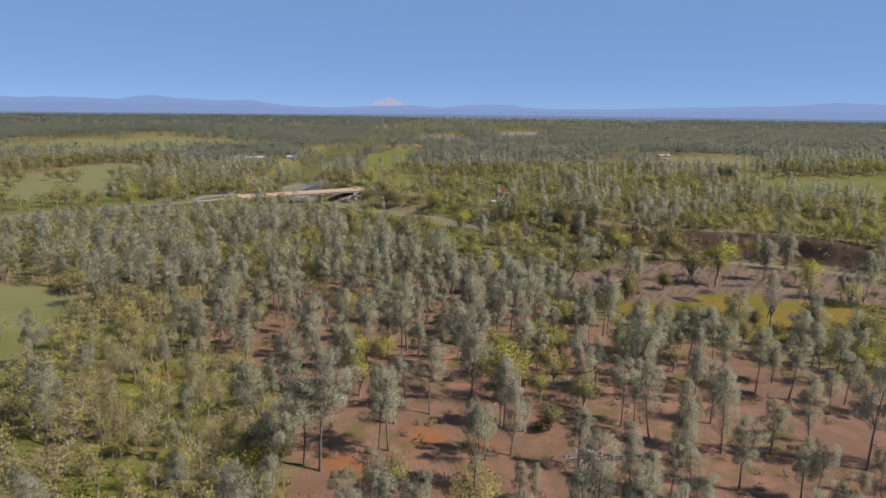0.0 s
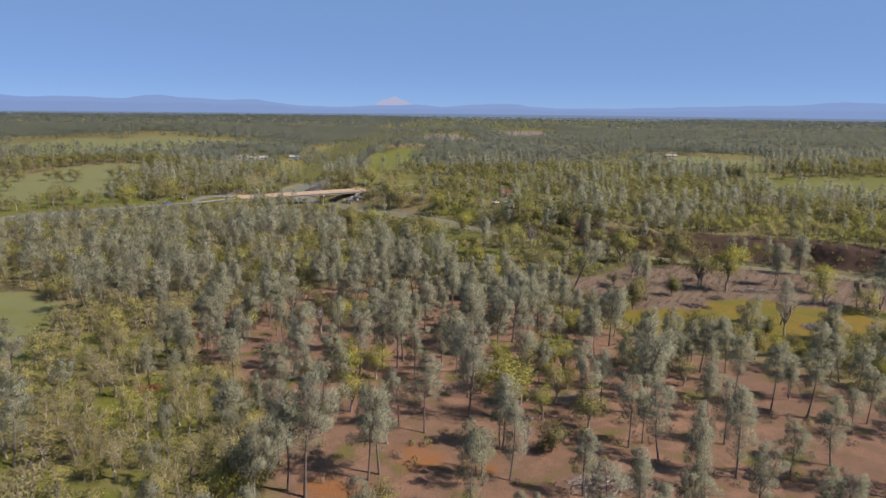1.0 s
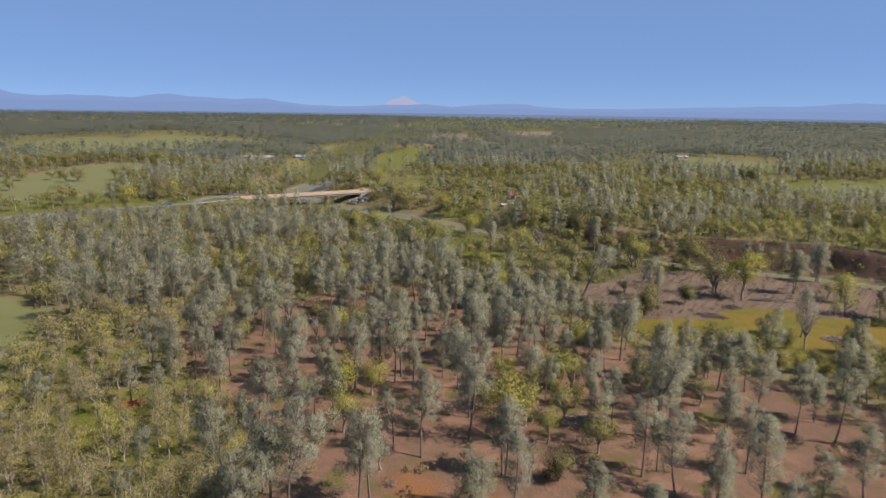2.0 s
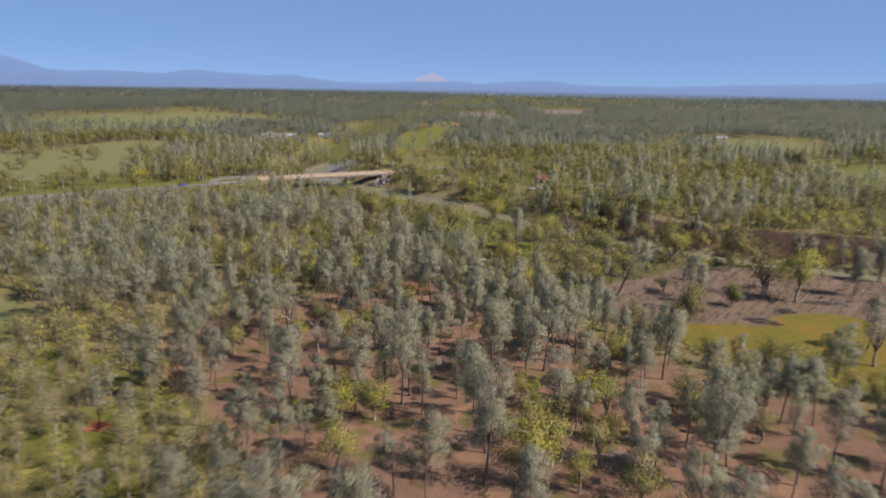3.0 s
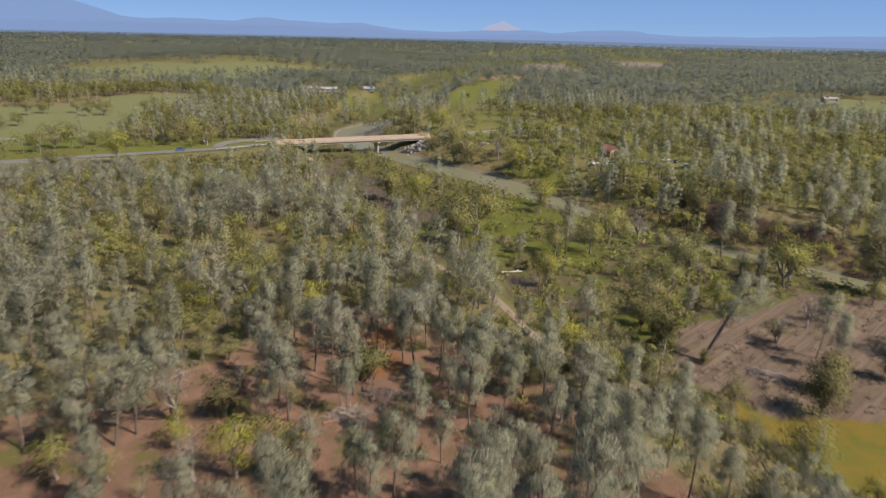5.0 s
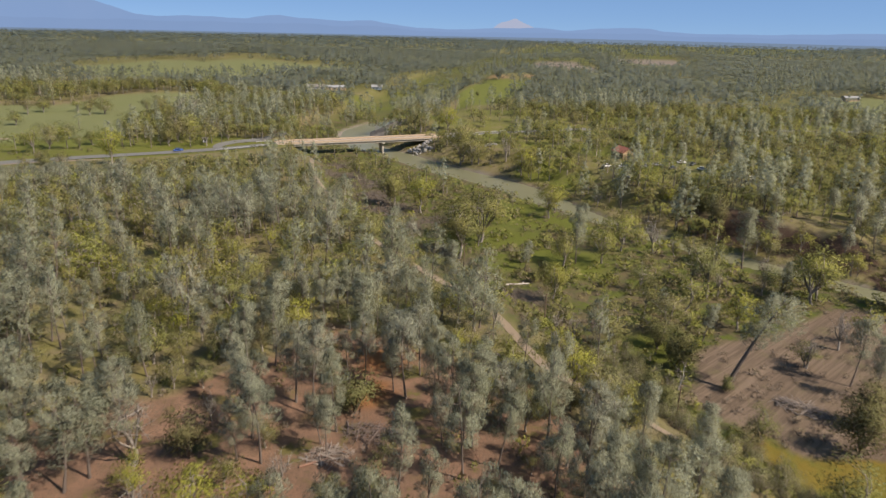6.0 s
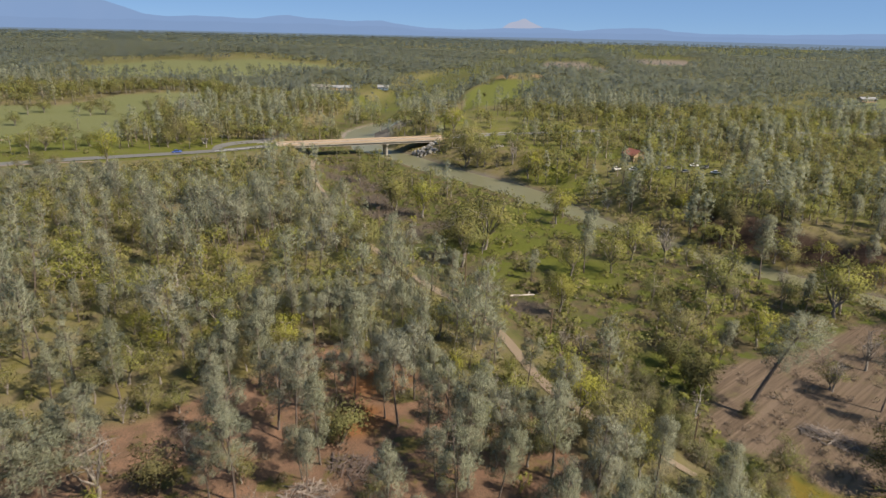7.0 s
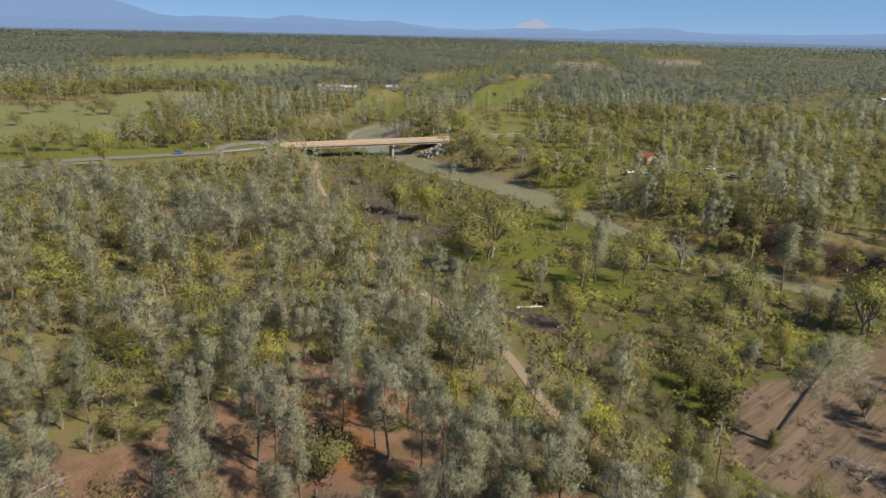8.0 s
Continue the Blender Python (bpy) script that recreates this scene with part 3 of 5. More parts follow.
def crown_soup(seed, n, tall, size=1.0, stem=True):
    """A tree seen from far away: a short stem and ragged leaf masses over a rounded or plume-shaped crown."""
    rng = np.random.default_rng(seed)
    s = Soup()
    d = unit(rng.normal(size=(n, 3)) + (0, 0, 0.25))
    if tall:
        lean = rng.normal(size=2) * 0.5
        c = d * (1.75, 1.75, 5.2) * rng.uniform(0.75, 1.05, (n, 1))
        c[:, :2] *= 1.35 - (c[:, 2:3] + 5.2) / 11
        c[:, :2] += lean * (c[:, 2:3] + 5) / 10 + rng.normal(size=(n, 2)) * 0.3
        out = d * (1, 1, 0.45) + (0, 0, 0.55)
        c += (0, 0, 8.2)
    else:
        lobes = rng.normal(size=(5, 3)) * (1.7, 1.7, 0.8)
        pick = rng.integers(0, 5, n)
        c = d * (2.1, 2.1, 1.7) * rng.uniform(0.75, 1.05, (n, 1)) + lobes[pick] + (0, 0, 4.4)
        c[:, 2] = np.maximum(c[:, 2], 1.3)
        out = d + 0.35 * unit(lobes[pick] * (1, 1, 0.5)) + (0, 0, 0.75)
    s.scales(c, out, rng, size)
    if stem:
        s.tube(np.array([(0, 0, 0), (0, 0, 6.0)]), (0.22, 0.10), 3)
    return s


def scatter(name, soups, places, mats, label, category):
    """Joins many turned and scaled copies of a few shapes into one mass. places: x, y, scale, tint."""
    if not len(places):
        return None
    rng = np.random.default_rng(len(places))
    shapes = [s.arrays() for s in soups]
    V, F, S, T, N, off = [], [], [], [], [], 0
    z = ground(places[:, 0], places[:, 1])
    pick = rng.integers(0, len(shapes), len(places))
    ang = rng.uniform(0, 6.283, len(places))
    fat = rng.uniform(0.85, 1.2, len(places))
    for k, (v, f, sl, nm) in enumerate(shapes):
        ids = np.where(pick == k)[0]
        if not len(ids):
            continue
        ca, sa, sc = np.cos(ang[ids])[:, None], np.sin(ang[ids])[:, None], places[ids, 2][:, None]
        wide = sc * fat[ids][:, None]
        x = (v[:, 0] * ca - v[:, 1] * sa) * wide + places[ids, 0][:, None]
        y = (v[:, 0] * sa + v[:, 1] * ca) * wide + places[ids, 1][:, None]
        zz = v[:, 2] * sc + z[ids][:, None] - 0.1
        V.append(np.stack([x, y, zz], 2).reshape(-1, 3))
        N.append(np.stack([nm[:, 0] * ca - nm[:, 1] * sa, nm[:, 0] * sa + nm[:, 1] * ca, np.tile(nm[:, 2], (len(ids), 1))], 2).reshape(-1, 3))
        F.append((f[None] + (np.arange(len(ids)) * len(v))[:, None, None] + off).reshape(-1, 3))
        S.append(np.tile(sl, len(ids)))
        T.append(np.repeat(places[ids, 3], len(v)))
        off += len(ids) * len(v)
    ob = mesh_object(name, np.concatenate(V), np.concatenate(F), mats, slots=np.concatenate(S), attrs={"tint": np.concatenate(T)}, normals=np.concatenate(N))
    return tagged(ob, label, category, kind="stuff")


# ---- ground sheet ----
def spaced(lo, hi, step, end_lo, end_hi, grow=1.09):
    mid = list(np.arange(lo, hi, step))
    up, d = [mid[-1] + step], step
    while up[-1] < end_hi:
        d *= grow
        up.append(up[-1] + d)
    down, d = [mid[0] - step], step
    while down[-1] > end_lo:
        d *= grow
        down.append(down[-1] - d)
    return np.array(down[::-1] + mid + up)


gx, gy = spaced(-160, 200, 2.4, -4700, 4700), spaced(55, 480, 2.4, -900, 4900)
GX, GY = np.meshgrid(gx, gy)
GX, GY = GX.ravel(), GY.ravel()
cols, rows_n = len(gx), len(gy)
idx = np.arange(cols * rows_n).reshape(rows_n, cols)
quads = np.stack([idx[:-1, :-1], idx[:-1, 1:], idx[1:, 1:], idx[1:, :-1]], 2).reshape(-1, 4)
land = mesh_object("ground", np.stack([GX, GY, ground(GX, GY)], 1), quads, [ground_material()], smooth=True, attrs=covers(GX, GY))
tagged(land, "red soil, dry litter and spring grass on gently rolling ground", "ground", kind="structure")

# ---- water, roads ----
def strip(name, line, width, mat, lift, label, height=None, cross=2):
    """A ribbon draped over the ground along a broken line, rounded at its corners."""
    pts = [Vector((x, y)) for x, y in line]
    for _ in range(3):
        pts = [pts[0]] + [q for a, b in zip(pts[:-1], pts[1:]) for q in (a.lerp(b, 0.25), a.lerp(b, 0.75))] + [pts[-1]]
    fine = []
    for a, b in zip(pts[:-1], pts[1:]):
        k = max(1, int((b - a).length / 3))
        fine += [a.lerp(b, i / k) for i in range(k)]
    fine.append(pts[-1])
    v, f = [], []
    for i, p in enumerate(fine):
        d = (fine[min(i + 1, len(fine) - 1)] - fine[max(i - 1, 0)]).normalized()
        side = Vector((d.y, -d.x))
        for j in range(cross + 1):
            q = p + side * width * (j / cross - 0.5)
            z = float(ground(q.x, q.y)) if height is None else float(height(p.x))
            v.append((q.x, q.y, z + lift))
        if i:
            o = (i - 1) * (cross + 1)
            f += [(o + j, o + j + 1, o + j + cross + 2, o + j + cross + 1) for j in range(cross)]
    ob = mesh_object(name, v, f, [mat], smooth=True)
    return tagged(ob, label, name, kind="structure")


def water_material():
    m, n, l = material("creek_water")
    b = bsdf(n)
    murk = mix(n, l, noise_node(n, l, 0.05), (0.105, 0.105, 0.06), (0.14, 0.135, 0.082))
    l.new(murk, b.inputs["Base Color"])
    b.inputs["Roughness"].default_value = 0.3
    b.inputs["Specular IOR Level"].default_value = 0.22
    b.inputs["IOR"].default_value = 1.33
    bump(n, l, noise_node(n, l, 1.2), 0.25, 0.05, b)
    return m


strip("water", CREEK[:-1], 26, water_material(), -7.9, "murky olive-brown creek water between brushy banks", height=lambda x: 0.0, cross=4)
asphalt = plain("asphalt", (0.1, 0.097, 0.09), 0.9, vary=0.2, scale=0.5)
dirt = plain("pale_dirt", (0.168, 0.126, 0.084), 0.95, vary=0.25, scale=0.5)
worn_path = plain("worn_grass", (0.125, 0.105, 0.055), 0.95, vary=0.3, scale=0.6)
LEFT_ROAD, RIGHT_ROAD = ROAD[:6] + [(-140, 441.5)], [(-48, 503.5)] + ROAD[8:]
strip("road", LEFT_ROAD, 8.6, asphalt, 0.12, "grey two-lane asphalt road with narrow shoulders", height=road_z)
strip("road", RIGHT_ROAD, 8.6, asphalt, 0.12, "grey two-lane asphalt road beyond the bridge", height=road_z)
TRACK = [(-106, 428), (-101, 408), (-90, 380), (-82, 364), (-70, 342), (-62, 324), (-45, 296), (-33, 280), (-14, 258), (1, 243), (8, 233), (15, 218), (20, 209), (28, 202), (40, 193)]
strip("track", TRACK, 2.1, dirt, 0.12, "pale bare dirt track through the woods")
strip("track", [(-262, 398), (-285, 392), (-330, 380), (-420, 372)], 4.0, dirt, 0.15, "pale farm track beside the pasture")
strip("track", [(-98, 124), (-107, 136), (-109, 148), (-104, 160), (-96, 170)], 2.6, worn_path, 0.08, "worn dirt path across the green meadow")

# ---- trees ----
rng = np.random.default_rng(7)


def candidates(step, y0, y1, out_by=15):
    ys = np.arange(y0, y1, step)
    out = []
    for y in ys:
        xs = np.arange(-max(0.64 * (y + 28), 0.98 * (y - 117) - 13) - 3 - out_by, 0.73 * (y + 28) + out_by, step)
        out.append(np.stack([xs, np.full(len(xs), y)], 1))
    p = np.concatenate(out)
    return p + rng.uniform(-0.48, 0.48, p.shape) * step


def keep_clear(x, y):
    """Nothing grows in the water, on roads and tracks, or where things stand."""
    c = np.abs(line_distance(x, y, CREEK))
    free = (c > 14 - 6 * ease(x, 8, 40) - 6 * ease(y, 600, 650)) & (np.abs(line_distance(x, y, ROAD)) > 9) & (np.abs(line_distance(x, y, TRACK)) > 3.2)
    for cx, cy, r in ((-96, 474, 22), (54, 446, 11), (49, 428, 9), (88, 418, 12), (-205, 752, 24), (-198, 720, 18)):
        free &= np.hypot(x - cx, y - cy) > r
    return free


def far_out(x, y):
    return y > 520


def stand(x, y):
    """Trees for each square metre, and the share of pines among them."""
    m = covers(x, y)
    c = -line_distance(x, y, CREEK)
    patch = ripple(x, y, 34, 8)
    dens = 0.027 + 0.007 * patch
    pines = np.clip(0.37 + 0.5 * ripple(x, y, 36, 9), 0.05, 0.9)
    left = (x < -34) & (y < 168) & (m["soil"] < 0.5)
    dens = np.where(left, 0.055, dens)
    pines = np.where(left, 0.03, pines)
    over = c > 0
    dens = np.where(over, 0.024 + 0.012 * patch, dens)
    pines = np.where(over, np.clip(0.26 + 0.4 * ripple(x, y, 60, 3), 0.04, 0.8), pines)
    dens = np.where(over & (np.abs(c) < 40) & (x > 20), 0.032, dens)
    dens = np.where(m["flood"] > 0.5, 0.008 + 0.005 * patch, dens)
    dens = np.where(inside(x, y, OPEN_FLAT, 2) > 0.5, 0.0038, dens)
    dens = np.where((x > 36) & (x < 76) & (y > 186) & (y < 234), 0.0016, dens)
    pines = np.where(m["flood"] > 0.5, 0.2, pines)
    dens = np.where(m["soil"] > 0.5, 0.024, dens)
    rim = (x > 42) & (y < 205) & (m["soil"] < 0.5) & (m["flood"] < 0.5)
    dens = np.where(rim, np.where(y < 150, 0.022, 0.006), dens)
    pines = np.where(m["soil"] > 0.5, 0.75, pines)
    dens *= 1 - 0.85 * m["sand"]
    dens *= 1 - m["yellow"]
    dens *= (1 - 0.985 * m["grass"]) * (1 - np.where(over, 0.12, 0.5) * m["lush"]) * (1 - 0.99 * m["tan"]) * (1 - 0.5 * m["gravel"]) * (1 - 0.92 * m["shaded_bluff"]) * (1 - 0.9 * m["mound"])
    dens = np.where(far_out(x, y), dens * np.clip(1.0 + 1.1 * ripple(x, y, 95, 21) + 0.5 * ripple(x, y, 38, 22), 0.3, 2), dens)
    pines = np.where(far_out(x, y), np.clip(0.5 + 0.75 * ripple(x, y, 130, 23), 0.05, 0.95), pines)
    dens *= 1 - 0.97 * inside(x, y, CREEK_FIELD, 4)
    # low scrub in front of the far pastures, so that they lie open to the south
    for outline, reach in ((HIGH_FIELD, (45, 90)), (TAN_A, (60, 120, 180)), (TAN_B, (80, 160)), (FIELD, (22,)), (CREEK_FIELD, (40,)), (RIGHT_A, (40,)), (RIGHT_B, (30,))):
        for step_back in reach:
            dens *= 1 - 0.6 * inside(x, y + step_back, outline, 5)
    dens = np.where((y > 545) & (y < 668) & (x > -75) & (x < -12), dens * 0.35, dens)
    dens = np.where((x > -55) & (x < 45) & (y > 425) & (y < 545) & over, dens * 0.35, dens)
    dens = np.where((x > 18) & (x < 112) & (y > 388) & (y < 458) & over, dens * 0.4, dens)
    dens = np.where((x > -125) & (x < -28) & (y > 398) & (y < 472), dens * 0.15, dens)
    dens *= 1 - 0.8 * inside(x, y, CREEK_FLAT, 3)
    dens *= keep_clear(x, y)
    verge = (line_distance(x, y, ROAD) > 0) & (line_distance(x, y, ROAD) < 46) & (x < -118)
    dens = np.where(verge, dens * 0.12, dens)
    return dens, pines


def grow(step, y0, y1, share=1.0):
    p = candidates(step, y0, y1)
    dens, pines = stand(p[:, 0], p[:, 1])
    live = rng.random(len(p)) < dens * step * step * share
    p, pines = p[live], pines[live]
    return p, rng.random(len(p)) < pines


# fuller stands near the path of flight, thinner detail with distance
near_p, near_pine = grow(3.4, 40, 640)
far_p, far_pine = grow(5.0, 640, 1900, 0.54)
wide_p, wide_pine = grow(12.0, 1900, 4700, 0.05)


def free_of_listed(p, listed, gap):
    ok = np.ones(len(p), bool)
    for x, y in listed:
        ok &= np.hypot(p[:, 0] - x, p[:, 1] - y) > gap
    return ok


# ---- trees that stand apart: x, y, height ----
PINES_A = [(143.5, 237.3, 17.5), (162.3, 255.1, 15.4), (161.3, 200.1, 18.0), (156.7, 205.5, 10.5), (-4.7, 58.4, 7.9), (-8.6, 59.3, 9.7), (21.5, 63.4, 7.0), (-41.3, 64.9, 9.4), (15.5, 65.7, 6.8), (12.8, 65.8, 7.2),
    (41.0, 66.2, 11.7), (61.9, 66.2, 10.5), (69.6, 66.2, 5.5), (37.6, 66.4, 10.6), (59.6, 66.6, 11.2), (73.7, 67.3, 8.4),
    (5.9, 69.4, 14.5), (50.6, 69.4, 13.5), (32.3, 70.7, 11.3), (-28.0, 71.2, 16.0), (76.8, 75.3, 21.0), (24.8, 75.7, 11.9),
    (-20.7, 75.8, 21.0), (-23.9, 77.7, 17.2), (44.3, 77.7, 13.2), (-47.1, 79.8, 8.0), (13.3, 80.4, 14.3), (-10.9, 80.6, 17.4),
    (62.2, 81.2, 11.7), (53.1, 81.7, 16.6), (-9.1, 82.3, 15.8), (72.2, 85.5, 13.1), (41.4, 87.2, 14.4), (-48.4, 90.9, 9.2)]
PINES_B = [(37.2, 91.7, 14.0), (56.1, 93.1, 13.3), (40.4, 93.5, 11.0), (83.0, 96.2, 10.0), (-1.4, 97.1, 15.5), (-41.3, 98.2, 8.2),
    (-6.6, 100.1, 11.8), (-34.3, 100.5, 11.4), (55.9, 102.6, 12.1), (32.8, 103.5, 12.2), (78.4, 103.8, 14.6), (7.6, 104.2, 20.4),
    (44.6, 105.9, 21.0), (-26.5, 106.7, 13.9), (72.7, 107.5, 14.1), (65.4, 109.9, 15.2), (36.9, 110.7, 12.9), (-23.5, 111.3, 9.5),
    (-19.6, 112.1, 12.2), (49.5, 112.2, 13.0), (-56.2, 116.0, 9.8), (49.7, 118.5, 13.1), (34.8, 118.7, 12.3), (7.8, 119.6, 17.6),
    (-23.0, 121.5, 13.4), (-32.3, 122.7, 13.0), (21.0, 123.6, 15.9), (56.3, 124.6, 11.9), (-17.1, 125.8, 16.2), (6.1, 127.9, 14.0)]
PINES_C = [(-58.4, 128.6, 12.1), (-30.2, 129.2, 16.5), (-39.9, 129.6, 7.0), (22.7, 130.1, 9.2), (-12.0, 131.1, 14.3), (-8.3, 131.1, 19.8),
    (-51.2, 132.2, 12.7), (-47.5, 134.2, 14.3), (2.8, 134.2, 13.0), (54.3, 134.3, 14.0), (-66.0, 134.5, 14.5), (-7.0, 135.0, 21.0),
    (-61.5, 135.3, 13.9), (66.7, 135.5, 9.7), (-32.3, 136.8, 12.9), (17.3, 138.2, 21.0), (42.5, 138.5, 13.4), (73.5, 140.2, 9.4),
    (28.0, 141.4, 12.8), (34.2, 141.4, 9.2), (-24.4, 142.8, 14.9), (10.4, 143.3, 18.1), (33.5, 145.5, 8.6), (-15.3, 147.4, 15.6),
    (9.8, 147.4, 16.0), (48.8, 147.4, 16.8), (22.4, 149.1, 20.0), (27.8, 154.6, 16.7), (52.1, 154.6, 13.6), (-6.8, 156.8, 12.1)]
PINES_D = [(-1.8, 156.9, 15.3), (39.6, 157.3, 7.0), (18.3, 157.7, 13.5), (31.3, 158.8, 19.1), (42.4, 160.3, 12.1), (-47.5, 162.9, 16.6),
    (39.0, 163.6, 14.8), (3.5, 166.5, 10.8), (23.3, 168.4, 12.6), (27.0, 169.4, 13.9), (-42.3, 170.7, 14.9), (-1.8, 171.0, 13.8),
    (-23.4, 173.9, 16.1), (43.9, 174.3, 7.0), (11.6, 178.5, 12.7), (-16.2, 180.0, 9.5), (34.9, 180.1, 7.6), (2.7, 182.5, 9.9),
    (7.3, 183.0, 14.4), (27.9, 183.3, 11.9), (117.9, 186.0, 16.1), (-19.8, 187.1, 16.0), (-24.4, 190.7, 15.3), (18.0, 194.4, 7.4),
    (-5.9, 195.4, 15.7), (-8.6, 197.3, 10.2), (-14.4, 198.3, 13.4), (-26.1, 199.6, 10.7), (-17.9, 200.7, 10.2), (-9.9, 202.3, 13.1)]
PINES_E = [(163.6, 203.1, 19.7), (-5.1, 204.1, 14.4), (-17.7, 209.5, 17.1), (14.1, 212.6, 9.4), (84.6, 224.2, 13.5), (82.1, 229.6, 14.9),
    (143.6, 238.2, 17.5), (55.5, 245.1, 9.7), (-5.1, 247.3, 11.9), (47.4, 254.2, 9.0), (163.4, 255.2, 17.2), (83.5, 276.0, 11.7),
    (12.0, 286.6, 7.8), (27.4, 295.6, 18.2), (79.4, 302.7, 19.4), (111.2, 309.6, 10.4), (30.8, 326.8, 12.4), (114.6, 332.5, 11.7),
    (65.2, 350.3, 8.3), (108.3, 351.1, 8.8), (3.6, 360.9, 7.1), (-99.9, 410.0, 8.7), (101.1, 412.0, 19.9), (-65.0, 426.5, 6.0),
    (4.6, 476.5, 15.3)]
PINES = PINES_A + PINES_B + PINES_C + PINES_D + PINES_E
OAKS_A = [(-46.9, 353.5, 14.5), (-9.5, 292.6, 16.5), (-33.8, 271.5, 12.5), (-30.0, 448.0, 17.0), (115.6, 276.6, 13.0), (31.5, 99.7, 8.8), (22.6, 103.4, 7.2), (19.3, 110.6, 10.7), (58.8, 120.3, 6.7), (15.7, 121.0, 8.9), (31.8, 128.0, 9.6),
    (-50.8, 154.2, 8.3), (-62.5, 169.3, 8.0), (-5.4, 177.5, 3.9), (16.7, 178.2, 3.4), (6.8, 229.6, 7.3), (108.9, 232.7, 17.7),
    (75.5, 237.2, 5.8), (33.1, 238.1, 10.4), (-33.9, 271.0, 12.6), (62.4, 274.7, 12.7), (114.5, 275.2, 17.0), (90.5, 275.7, 14.7),
    (92.9, 279.1, 14.6), (78.9, 279.9, 9.2), (60.6, 284.5, 12.3), (23.5, 292.3, 10.8), (-9.6, 295.3, 15.6), (35.6, 297.4, 12.8),
    (90.8, 314.5, 9.2), (-9.1, 341.9, 9.7), (-206.0, 342.1, 5.7), (49.4, 345.5, 8.5), (-45.4, 353.0, 14.6), (-225.3, 370.5, 11.6)]
OAKS_B = [(-214.9, 388.5, 7.5), (-73.4, 397.5, 10.7), (-209.6, 422.4, 11.5), (-297.3, 428.7, 8.6), (-23.2, 444.7, 16.2), (-29.6, 452.2, 20.1),
    (-320.7, 479.5, 9.7), (-287.1, 494.8, 8.8), (-303.8, 505.1, 9.5), (-258.1, 514.7, 10.3)]
OAKS = OAKS_A + OAKS_B
BRIGHT_OAKS = [(21.0, 360.1, 10.3), (4.2, 422.7, 14.0), (34.2, 66.5, 3.4), (14.9, 104.1, 12.6), (-16.8, 106.3, 9.9), (-27.0, 121.9, 5.9), (-19.4, 123.6, 9.3), (-13.0, 124.1, 7.6),
    (28.4, 129.7, 9.1), (17.9, 131.0, 6.2), (31.4, 134.7, 6.7), (-25.6, 158.8, 9.5), (-37.6, 163.8, 6.6), (23.4, 202.9, 9.6),
    (0.1, 209.4, 6.5), (10.7, 214.0, 4.8), (154.8, 225.0, 11.5), (118.9, 228.9, 18.2), (65.8, 254.5, 9.7), (20.3, 262.6, 11.2),
    (-32.2, 344.1, 14.3), (18.7, 348.6, 12.5), (-176.7, 358.9, 16.4), (65.7, 360.4, 7.5), (-237.0, 401.3, 8.4), (7.8, 429.0, 11.2),
    (-47.2, 514.8, 17.2)]
LIVE_OAKS = [(262.8, 541.2, 14.0), (268.2, 533.9, 14.0), (262.8, 556.4, 12.0), (366.2, 680.3, 8.1), (76.4, 353.3, 9.0), (78.6, 336.3, 9.3), (72.1, 362.2, 8.5), (27.8, 432.7, 5.8), (273.0, 643.6, 7.1), (135.2, 157.7, 8.7), (22.1, 90.1, 5.3), (104.2, 130.2, 5.9), (117.8, 134.2, 9.8), (47.4, 158.7, 9.0), (-5.0, 168.1, 5.4), (124.9, 171.3, 7.7),
    (-34.7, 173.2, 7.2), (106.8, 173.9, 5.7), (73.5, 203.7, 9.8), (78.2, 213.6, 8.3), (94.2, 221.5, 6.9), (47.1, 229.2, 8.5),
    (14.8, 276.6, 3.4), (-194.3, 340.6, 6.3), (-51.6, 725.6, 4.1)]
BARE_OAKS = [(110.2, 232.9, 9.9), (112.7, 174.3, 15.0), (-41.7, 170.3, 11.7), (21.8, 181.0, 7.8), (75.9, 236.5, 7.6), (86.4, 247.3, 10.0), (66.3, 277.0, 7.7),
    (52.8, 310.0, 12.8), (-4.7, 440.2, 13.0), (-221.0, 493.8, 15.0)]
# trees of the creek flat and the pasture
FLAT_OAKS = [(-4.5, 310.9, 18.5), (-11.9, 316.9, 13.4), (43, 311, 13.1), (47, 248.1, 11.2), (5.5, 264.9, 6.1), (44.9, 276.4, 8.5), (44.4, 262.9, 7.2)]
PASTURE_OAKS = [(-297.4, 441.8, 8), (-226.6, 382.2, 11.1), (-237.8, 410.8, 8.4), (-216.3, 400.9, 7.5), (-319.2, 491.9, 9), (-307.3, 523.9, 7.7), (-282.1, 503, 9.5), (-251.4, 519.3, 12), (-211.1, 430.7, 12.3), (-204.9, 350.2, 6.7), (-197, 353, 5.1), (-222.4, 437.5, 9.2), (-183.7, 427.5, 13.8), (-183.3, 437.7, 14.1), (-181.8, 414.1, 9.6), (-261.3, 609.1, 15.3)]
FLAT_BRIGHT = [(20, 206.7, 10.3), (-0.7, 226.8, 9.4)]
FLAT_LIVE = [(17.6, 281.9, 4.4), (44.5, 239.4, 6.4), (46.5, 235.3, 4.3), (55.5, 222.4, 3.2), (29.4, 204.9, 4), (39.3, 216.1, 4.4), (33.7, 196.5, 5.2), (40.1, 206.1, 5.1)]
FLAT_BARE = [(20.8, 237.7, 6), (24.9, 239.8, 6.5), (81.1, 287.8, 8.7), (33.9, 232.2, 3.7), (38.9, 371.2, 7.6), (-215.5, 502.1, 14.4)]
FLAT_PINES = [(12.7, 292.5, 7.7), (-7.3, 268.6, 9.9)]
